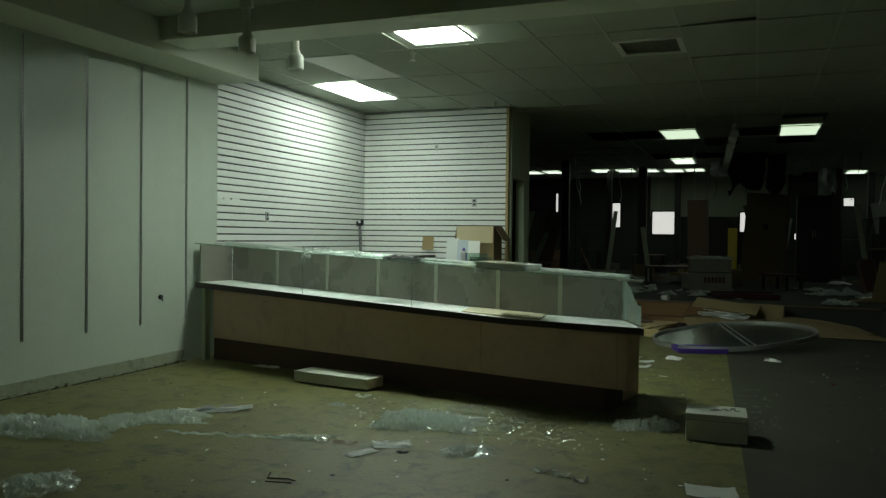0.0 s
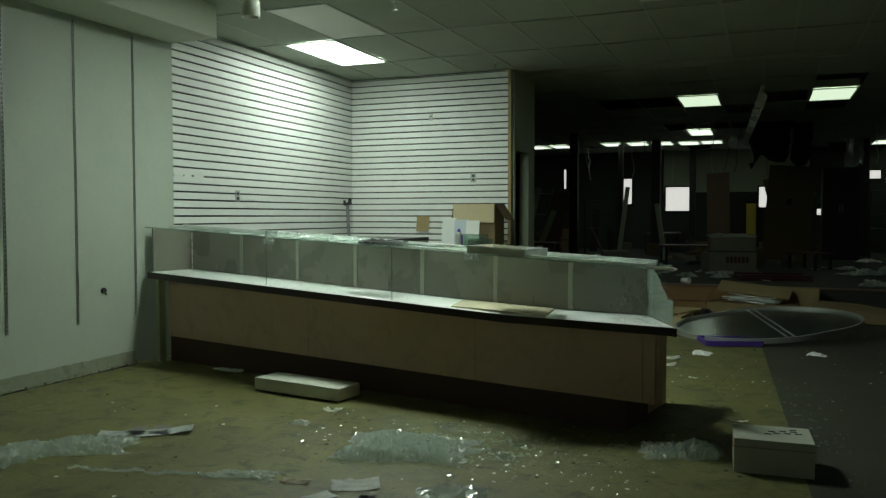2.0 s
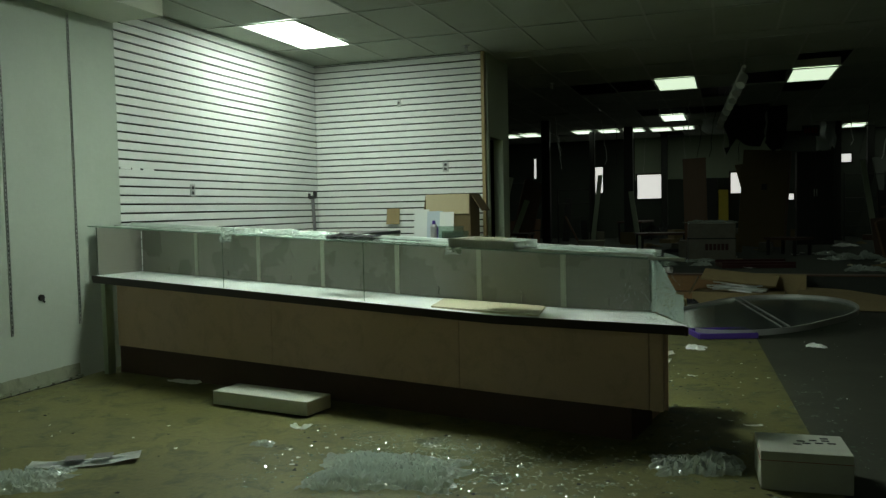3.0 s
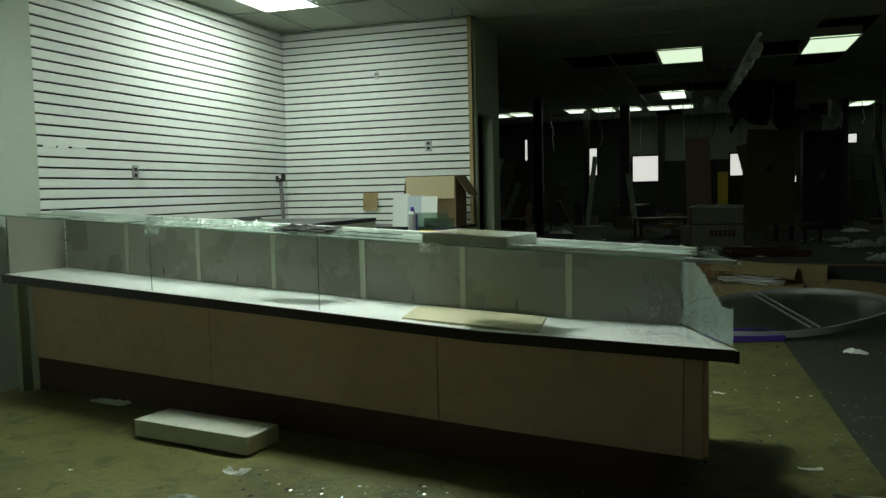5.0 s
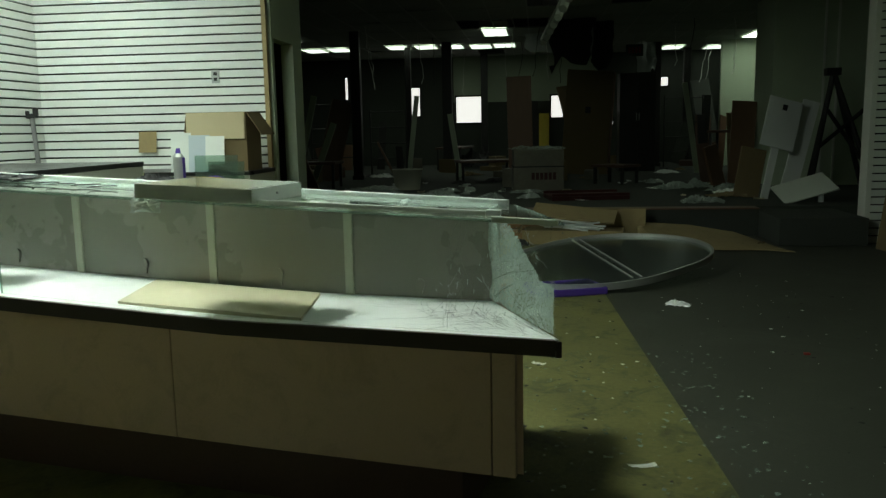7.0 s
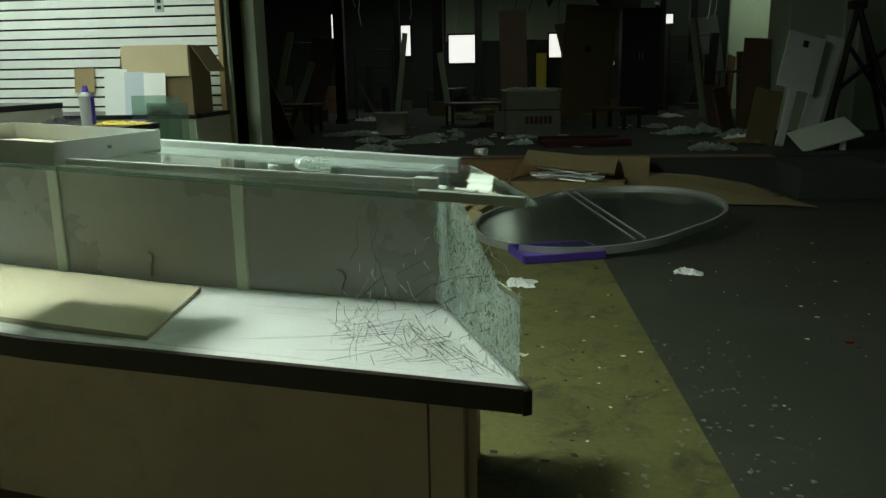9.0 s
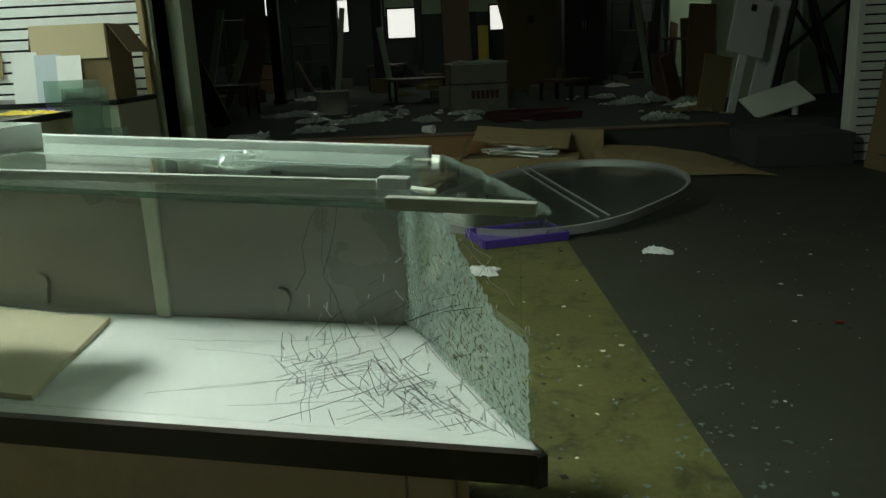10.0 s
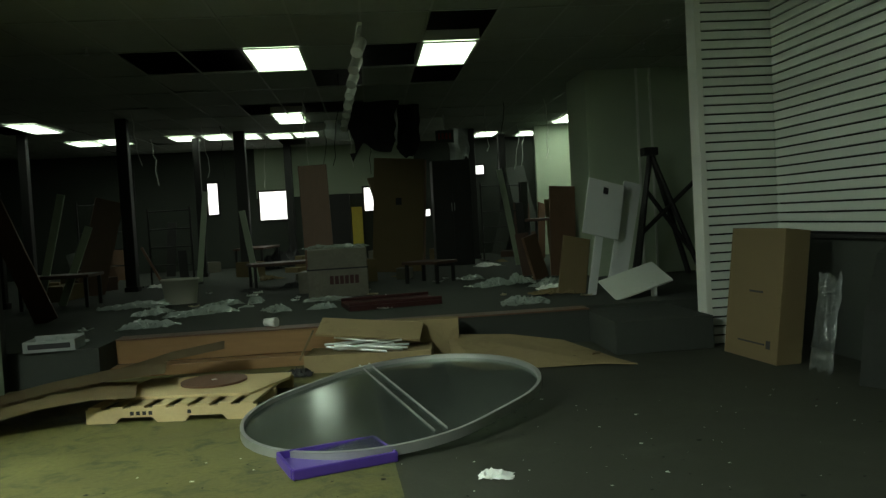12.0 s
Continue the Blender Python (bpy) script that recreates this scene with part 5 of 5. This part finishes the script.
crumpled("wrap_film", 0.5, 0.3, 0.10, FILM_MILKY, "loose film on the carpet", "plastic wrap", pose(-0.739, 14.358, Z0), 92.0, 18)

red = thing("red_tray", "dark red lacquered board with raised edge", "tray", pose(-0.043, 13.406, Z0, 0, 0, 10))
part("base", boxes((-0.48, 0.48, -0.30, 0.30, 0, 0.05), bevel=0.008), REDWOOD, red)
part("rim", boxes((-0.48, 0.48, -0.30, -0.27, 0.05, 0.085), bevel=0.008), REDWOOD, red)
part("rim", boxes((-0.48, 0.48, 0.27, 0.30, 0.05, 0.085), bevel=0.008), REDWOOD, red)
crumpled("red_net", 0.42, 0.20, 0.09, REDINK, "crumpled bright red plastic netting on carpet", "net", pose(-0.064, 14.002, Z0), 93.0, 20)

leaning("tall_board", 0.38, 1.68, 0.03, BROWNWOOD, "tall brown board standing behind a carton", pose(-0.886, 15.706, Z0, 0, -1.5), -3)
bb = thing("big_board", "large dull brown board standing on the carpet", "board", pose(0.220, 18.622, Z0, -4, 4))
part("sheet", boxes((-0.43, 0.43, -0.02, 0.02, 0, 1.95), bevel=0.006), CARD_DARK, bb)
part("hand_hole", boxes((-0.05, 0.05, -0.0225, -0.0205, 1.15, 1.27), bevel=0.0005), INK, bb, "dark hand hole")
part("side_batten", boxes((0.432, 0.47, -0.03, 0.03, 0.0, 1.93), bevel=0.004), BROWNWOOD, bb)
leaning("brown_board", 0.36, 1.25, 0.04, BROWNWOOD, "brown board leaning beside white boards", pose(2.387, 15.731, Z0, 0, 4), -10)
leaning("brown_board", 0.30, 0.62, 0.03, KICK, "short dark board on the carpet", pose(2.052, 16.163, Z0, 0, -6), -12)
leaning("red_plank", 0.24, 1.45, 0.03, BROWNWOOD, "reddish plank leaning on a far fixture", pose(-3.684, 13.867, Z0, 0, -24), -8, "plank")

wb = thing("white_signboard", "white board on a leg leaning on the pier", "board", pose(2.028, 13.102, Z0, -9, 15, 10))
part("leg", boxes((-0.045, 0.045, -0.012, 0.012, 0, 0.75), bevel=0.003), PLASTIC_WHITE, wb)
part("panel", boxes((-0.21, 0.21, -0.034, -0.014, 0.62, 1.22), bevel=0.006), PLASTIC_WHITE, wb)
part("hole", boxes((-0.03, 0.03, -0.036, -0.0345, 1.08, 1.15), bevel=0.0005), INK, wb, "dark cut-out hole")
leaning("white_board", 0.20, 1.22, 0.03, PLASTIC_WHITE, "white panel leaning on the pier", pose(2.347, 13.322, Z0, 0, 16), -12)
leaning("dark_board", 0.30, 0.62, 0.03, CARD_DARK, "dark board leaning behind a white board", pose(1.875, 13.340, Z0, 0, 12), -14)
bm = bmesh.new()
box(bm, -0.30, 0.30, -0.22, 0.22, 0, 0.02, bevel=0.006)
solid("white_board", bm, DIMMED_WHITE, "dull white plastic board propped on the platform", "board", pose(2.374, 12.758, Z0 + 0.14, 22, -16, 2))
bm = bmesh.new()
rod(bm, (0, 0, 0), (0, 0, 0.15), 0.03, 10)
solid("stub_leg", bm, PLASTIC_WHITE, "short white leg under a board", "leg", pose(2.524, 12.647, Z0))

for k, (x, y, s) in enumerate(((1.24, 14.75, 0.48), (1.63, 14.86, 0.34), (1.89, 14.37, 0.62))):
    crumpled("plastic_bag", s, s * 0.55, 0.22, FILM_MILKY, "crumpled white plastic bag on the carpet", "plastic bag", pose(x, y, Z0, 0, 0, 20 * k), 101.0 + k, 24, "plastic bags")
crumpled("plastic_bag", 0.46, 0.34, 0.15, FILM_MILKY, "crumpled white plastic bag before the platform", "plastic bag", pose(1.248, 12.714, Z0), 111.0, 22, "plastic bags")
for k, (x, y, s) in enumerate(((-2.34, 12.74, 0.5), (-2.03, 13.65, 0.7), (-2.62, 13.97, 0.5), (-1.60, 14.59, 0.35), (-1.23, 13.48, 0.4), (-0.75, 13.40, 0.3), (-3.11, 14.95, 0.8))):
    crumpled("plastic_film", s, s * 0.5, 0.16, FILM, "heap of loose plastic film on the carpet", "plastic film", pose(x, y, Z0, 0, 0, 31 * k), 121.0 + k, 18, "film heaps")
cup = thing("paper_cup", "white paper cup lying on the step", "cup", pose(-1.191, 12.260, Z0 + 0.042, 90, 0, 62))
bm = bmesh.new()
prof = [(0.032, 0), (0.043, 0.12), (0.041, 0.12), (0.030, 0.004)]
rings = [[bm.verts.new((r * math.cos(a * math.tau / 22), r * math.sin(a * math.tau / 22), z)) for a in range(22)] for r, z in prof]
for a, c in zip(rings, rings[1:]):
    for k in range(22):
        bm.faces.new((a[k], a[(k + 1) % 22], c[(k + 1) % 22], c[k]))
bm.faces.new(rings[0])
part("wall", bm, PAPER, cup, smooth=True)
rng = random.Random(31)
for k in range(26):
    x, y = rng.uniform(-3.0, 2.0), rng.uniform(12.4, 16.5)
    sheet_of("paper_sheet", rng.uniform(0.06, 0.2), rng.uniform(0.05, 0.14), rng.choice((PAPER, PAPER, CREAM)), "scrap of pale paper on the carpet", pose(x, y, Z0, 0, 0, rng.uniform(0, 180)), 200 + k, 0.03, group="scraps of paper on the carpet")

# pale column with a lit wall beyond, and an A-frame before it
built("column", boxes((2.67, 4.10, 15.25, 16.2, RISE, CEIL + 0.1), bevel=0.01), PALEWALL, "pale green boxed column", "column")
built("column_trim", boxes((3.34, 3.37, 15.235, 15.249, RISE, CEIL), (3.52, 3.55, 15.235, 15.249, RISE, CEIL)), TEE, "thin steel strips on a column", "trim")
af = thing("trestle", "black folding trestle standing by the column", "trestle", pose(3.303, 14.574, Z0))
for a, c in (((-0.28, 0, 0), (-0.05, 0, 1.55)), ((0.55, 0, 0), (-0.05, 0, 1.55)), ((-0.2, 0.35, 0), (-0.02, 0.05, 1.55)), ((0.52, 0.35, 0), (-0.02, 0.05, 1.55))):
    bm = bmesh.new()
    rod(bm, a, c, 0.035, 8)
    part("leg", bm, BLACK, af)
for a, c in (((-0.2, 0, 0.55), (0.6, 0, 1.25)), ((-0.1, 0, 1.05), (0.5, 0, 0.2))):
    bm = bmesh.new()
    rod(bm, a, c, 0.028, 8)
    part("brace", bm, BLACK, af)
part("hinge", boxes((-0.14, 0.04, -0.05, 0.1, 1.50, 1.60), bevel=0.01), BLACK, af)

# posts and pillars of the far sales floor
POSTS = ((-3.95, 17.87, 0.17), (-5.08, 16.03, 0.10), (-2.52, 20.13, 0.20), (-3.45, 20.78, 0.12), (-1.92, 22.83, 0.16), (-6.02, 19.27, 0.14), (1.92, 21.43, 0.22), (2.84, 22.83, 0.16), (4.25, 20.67, 0.2), (-0.97, 24.99, 0.25))
for x, y, w in POSTS:
    post = thing("post", "dark steel clad pillar on the sales floor", "pillar", pose(x, y, RISE), "dark pillars")
    part("shaft", boxes((-w / 2, w / 2, -w / 2, w / 2, 0.0, CEIL - RISE - 0.007), bevel=0.012), BLACK, post)
    part("foot", boxes((-w / 2 - 0.02, w / 2 + 0.02, -w / 2 - 0.02, w / 2 + 0.02, 0.0, 0.08), bevel=0.01), BLACK, post)
cab = thing("black_cupboard", "tall black cupboard with closed doors", "cupboard", pose(1.321, 19.702, RISE))
part("body", boxes((-0.35, 0.35, -0.2, 0.3, 0, 1.93), bevel=0.006), BLACK, cab)
for x in (-0.175, 0.175):
    d = part("door", boxes((x - 0.17, x + 0.17, -0.222, -0.202, 0.06, 1.90), bevel=0.004), BLACK, cab)
    bm = bmesh.new()
    rod(bm, (x - 0.15 * (1 if x > 0 else -1), -0.235, 1.0), (x - 0.15 * (1 if x > 0 else -1), -0.235, 1.15), 0.008, 8)
    part("handle", bm, STEEL, d)
sign = thing("exit_sign", "faded red sign hanging from the ceiling", "sign", pose(1.190, 19.054, 2.62))
part("panel", boxes((-0.16, 0.16, -0.03, 0.03, -0.12, 0.10), bevel=0.006), DARKWALL, sign)
for k in range(4):
    part("letter_bar", boxes((-0.12 + k * 0.065, -0.08 + k * 0.065, -0.032, -0.0302, -0.06, 0.05)), REDINK, sign, "faded red letter bar")
part("hanger", boxes((-0.01, 0.01, -0.01, 0.01, 0.10, CEIL - 2.62)), STEEL, sign)


def rack(x, y, w, h, rz, label):
    t = thing("clothes_rack", label, "rack", pose(x, y, Z0, 0, 0, rz), "shop racks")
    for s in (-w / 2, w / 2):
        bm = bmesh.new()
        rod(bm, (s, 0, 0), (s, 0, h), 0.016, 8)
        rod(bm, (s, -0.25, 0.02), (s, 0.25, 0.02), 0.016, 8)
        part("upright", bm, BLACK, t)
    for z in (0.35, 0.65, 0.95, h - 0.05):
        bm = bmesh.new()
        rod(bm, (-w / 2, 0, z), (w / 2, 0, z), 0.012, 8)
        part("rail", bm, BLACK, t)


rack(-4.89, 19.70, 0.9, 1.5, 12, "empty black steel clothes rack")
rack(-3.52, 18.62, 0.8, 1.3, -20, "empty black steel clothes rack")
rack(-6.14, 16.46, 0.9, 1.6, 30, "empty black steel clothes rack")
rack(2.35, 20.35, 0.8, 1.5, 10, "empty black steel clothes rack")
for k, (x, y, h, r) in enumerate(((-4.50, 15.71, 1.5, 12), (-4.30, 15.92, 1.1, 20), (-5.75, 15.72, 1.7, 3), (-2.09, 18.19, 1.2, -9), (-3.25, 19.38, 1.6, 6), (0.70, 21.54, 1.5, 8), (2.32, 18.62, 1.7, -8))):
    leaning("pale_batten", 0.10, h, 0.03, PALEWALL, "pale batten leaning on the sales floor", pose(x, y, Z0, 0, r), -6, "batten", "leaning battens")
for k, (x, y, w2, h) in enumerate(((-4.23, 15.75, 0.9, 0.42), (-1.54, 17.11, 1.0, 0.36), (-5.49, 14.58, 1.0, 0.45), (0.58, 16.03, 0.5, 0.3), (2.40, 16.46, 0.7, 0.8), (-2.53, 21.65, 1.6, 0.5), (-6.81, 17.54, 1.4, 0.9))):
    t = thing("display_table", "low dark display table on the sales floor", "table", pose(x, y, Z0, 0, 0, 17 * k), "low display tables")
    part("top", boxes((-w2 / 2, w2 / 2, -0.3, 0.3, h - 0.04, h), bevel=0.006), KICK, t)
    for sx in (-1, 1):
        for sy in (-1, 1):
            part("leg", boxes((sx * (w2 / 2 - 0.05) - 0.02, sx * (w2 / 2 - 0.05) + 0.02, sy * 0.25 - 0.02, sy * 0.25 + 0.02, 0, h - 0.041)), BLACK, t)

built("wall_partition", boxes((3.3, 5.6, 21.4, 21.5, RISE, 3.0)), PALEWALL, "pale partition in a lit aisle")

# jumble of boards, boxes and cables across the far floor
rng = random.Random(77)
for k in range(34):
    x, y = rng.uniform(-6.8, 5.2), rng.uniform(15.4, 22.8)
    if -2.5 < x < 1.1 and y < 21 or abs(x + 1.8) < 1.2 or x > 2.2 and y < 17:
        continue
    h = rng.choice((0.6, 1.1, 1.5, 1.9))
    leaning("dark_board", rng.uniform(0.12, 0.5), h, rng.uniform(0.02, 0.05), rng.choice((KICK, BLACK, CARD_DARK, BROWNWOOD, DARKWALL)), "dark board leaning among the clutter", pose(x, y, Z0, 0, rng.uniform(-16, 16), rng.uniform(-50, 50)), rng.uniform(-14, -3), "board", "dark leaning boards")
for k in range(26):
    x, y = rng.uniform(-6.0, 3.2), rng.uniform(15.0, 22.5)
    if abs(x + 0.6) < 0.7 and y < 15.5 or x > 2.2 and y < 16.5:
        continue
    w3, d3, h3 = rng.uniform(0.25, 0.7), rng.uniform(0.2, 0.45), rng.uniform(0.08, 0.36)
    carton("dusty_carton", w3, d3, h3, rng.choice((CARD_DARK, CARD_DARK, KICK, WRAPPED)), "dusty closed carton on the carpet", pose(x, y, Z0, 0, 0, rng.uniform(0, 180)), True)
for k in range(22):
    x, y = rng.uniform(-5.0, 2.4), rng.uniform(13.2, 20.0)
    s4 = rng.uniform(0.15, 0.5)
    crumpled("floor_litter", s4, s4 * 0.6, s4 * 0.3, rng.choice((FILM_MILKY, RUBBER, PAPER, CARD_DARK)), "crumpled packaging litter on the carpet", "litter", pose(x, y, Z0, 0, 0, rng.uniform(0, 180)), 300.0 + k, 12, "packaging litter")
for k in range(16):
    x, y = rng.uniform(-5.0, 3.4), rng.uniform(16.0, 23.0)
    bm = bmesh.new()
    pts = [Vector((0, 0, 0.508)), Vector((0, 0, 0))]
    for q in range(6):
        pts.append(pts[-1] + Vector((rng.uniform(-0.05, 0.05), rng.uniform(-0.03, 0.03), -rng.uniform(0.08, 0.22))))
    tube(bm, pts, 0.006)
    solid("hanging_cable", bm, rng.choice((RUBBER, TEE)), "loose cable hanging from the ceiling grid", "cable", pose(x, y, CEIL - 0.004), "hanging cables")

# hanging torn ceiling stuff and the track of dead spotlights
trk = thing("light_track", "white lighting track hung with dead spotlights", "lighting track", pose(-0.13, 12.1, 0.0, 0, 0, 3.0))
bm = bmesh.new()
box(bm, -0.10, -0.06, -0.2, 6.9, 2.84, 2.87)
part("rail", bm, TEE, trk)
for k in range(8):
    y = 0.1 + k * 0.8
    bm = bmesh.new()
    rod(bm, (-0.08, y, 2.84), (-0.08, y, 2.74), 0.012, 8)
    rod(bm, (-0.08 - 0.03, y - 0.08, 2.66), (-0.08 + 0.02, y + 0.04, 2.78), 0.055, 14)
    part("spot", bm, TEE, trk)
    bm = bmesh.new()
    rod(bm, (-0.08, y + 0.3, 2.87), (-0.08, y + 0.3, CEIL), 0.004, 6)
    part("hanger", bm, STEEL, trk)


def torn_sheet(x, y, w, h, mat, label, seed, rz=0.0):
    bm = bmesh.new()
    g = {}
    for i in range(9):
        for j in range(13):
            u, v = i / 8, j / 12
            ragged = (1 - v * 0.35 * abs(noise.noise((u * 5, seed, 0)))) if j == 12 else 1
            g[i, j] = bm.verts.new(((u - 0.5) * w * (1 - 0.35 * v * noise.noise((seed, v * 2, 1.0))) + 0.12 * w * noise.noise((seed, v * 3, 4.0)), 0.10 * noise.noise((u * 3, v * 3, seed)), -v * h * ragged * (0.75 + 0.35 * noise.noise((u * 2.5, seed, 9.0)))))
    for i in range(8):
        for j in range(12):
            bm.faces.new((g[i, j], g[i + 1, j], g[i + 1, j + 1], g[i, j + 1]))
    bmesh.ops.solidify(bm, geom=bm.faces[:], thickness=0.006)
    return solid("torn_sheet", bm, mat, label, "torn sheet", pose(x, y, CEIL - 0.006, 0, 0, rz), "hanging torn sheets")


torn_sheet(-0.07, 17.11, 0.70, 1.1, RUBBER, "black torn sheet hanging from the ceiling", 1.5)
torn_sheet(0.47, 17.54, 0.35, 0.9, RUBBER, "black torn sheet hanging from the ceiling", 4.5)
torn_sheet(-0.33, 19.05, 1.0, 0.5, FILM_MILKY, "milky torn film hanging from the ceiling", 7.5)
torn_sheet(0.26, 17.97, 0.35, 0.75, FILM_MILKY, "milky torn film hanging from the ceiling", 9.5)
torn_sheet(1.69, 21.21, 0.4, 0.9, FILM_MILKY, "milky torn film hanging from the ceiling", 11.5)

# ---------- far end ----------
FAR = 23.6
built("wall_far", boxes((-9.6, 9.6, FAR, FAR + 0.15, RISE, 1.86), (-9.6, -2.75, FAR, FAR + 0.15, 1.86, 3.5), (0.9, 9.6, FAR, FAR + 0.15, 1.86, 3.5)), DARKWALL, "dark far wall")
# pale band puts the lit room beyond into the wall's colour
built("wall_far_lit", boxes((-2.75, 0.9, FAR, FAR + 0.15, 1.86, 3.5)), PALEWALL, "pale green band standing in for a lit wall beyond")


def glow_window(k, x, y, z0, z1, w):
    t = tagged(new("window_%d" % k), "glowing pane standing in for a lit shop beyond", "window", "far lit windows", "structure")
    t.matrix_basis = pose(x, y, z0)
    h = z1 - z0
    part("window_frame", boxes((-w / 2 - 0.04, -w / 2, -0.01, 0.03, -0.04, h + 0.04), (w / 2, w / 2 + 0.04, -0.01, 0.03, -0.04, h + 0.04), (-w / 2, w / 2, -0.01, 0.03, h, h + 0.04), (-w / 2, w / 2, -0.01, 0.03, -0.04, 0)), BLACK, t)
    part("pane", boxes((-w / 2, w / 2, 0.0, 0.02, 0, h)), WINDOW_GLOW, t)


# panes glow by themselves in place of lit white walls farther in
WINDOW_GLOW = lamp_mat("glow_window", 0.9, (1.0, 1.0, 0.93))
for k, (x, z0, z1, w) in enumerate(((-2.35, 1.36, 2.0, 0.66), (-0.16, 1.45, 1.98, 0.28), (2.40, 2.16, 2.36, 0.24), (-3.72, 1.55, 2.25, 0.22), (-5.5, 2.0, 2.55, 0.06), (1.15, 1.25, 1.40, 0.12), (7.35, 1.70, 1.95, 0.22)), 1):
    glow_window(k, x, FAR - 0.035, z0, z1, w)
yd = thing("yellow_locker", "narrow yellow locker standing in the far shop", "locker", pose(-0.48, 23.2, Z0))
part("body", boxes((-0.12, 0.12, -0.1, 0.1, 0.0, 1.24), bevel=0.006), YELLOW, yd)
part("door", boxes((-0.105, 0.105, -0.118, -0.102, 0.03, 1.21), bevel=0.003), YELLOW, yd)
part("frame", boxes((-0.62, -0.15, -0.1, 0.1, 0.0, 1.55)), BLACK, yd, "black cupboard side")
crumpled("rubbish_pile", 1.0, 0.7, 0.75, RUBBER, "dark heap of rubbish before the far shop", "rubbish", pose(-2.1, 22.4, Z0), 141.0, 20)
crumpled("rubbish_pile", 0.8, 0.6, 0.6, RUBBER, "dark heap of rubbish before the far shop", "rubbish", pose(0.3, 22.2, Z0), 142.0, 20)
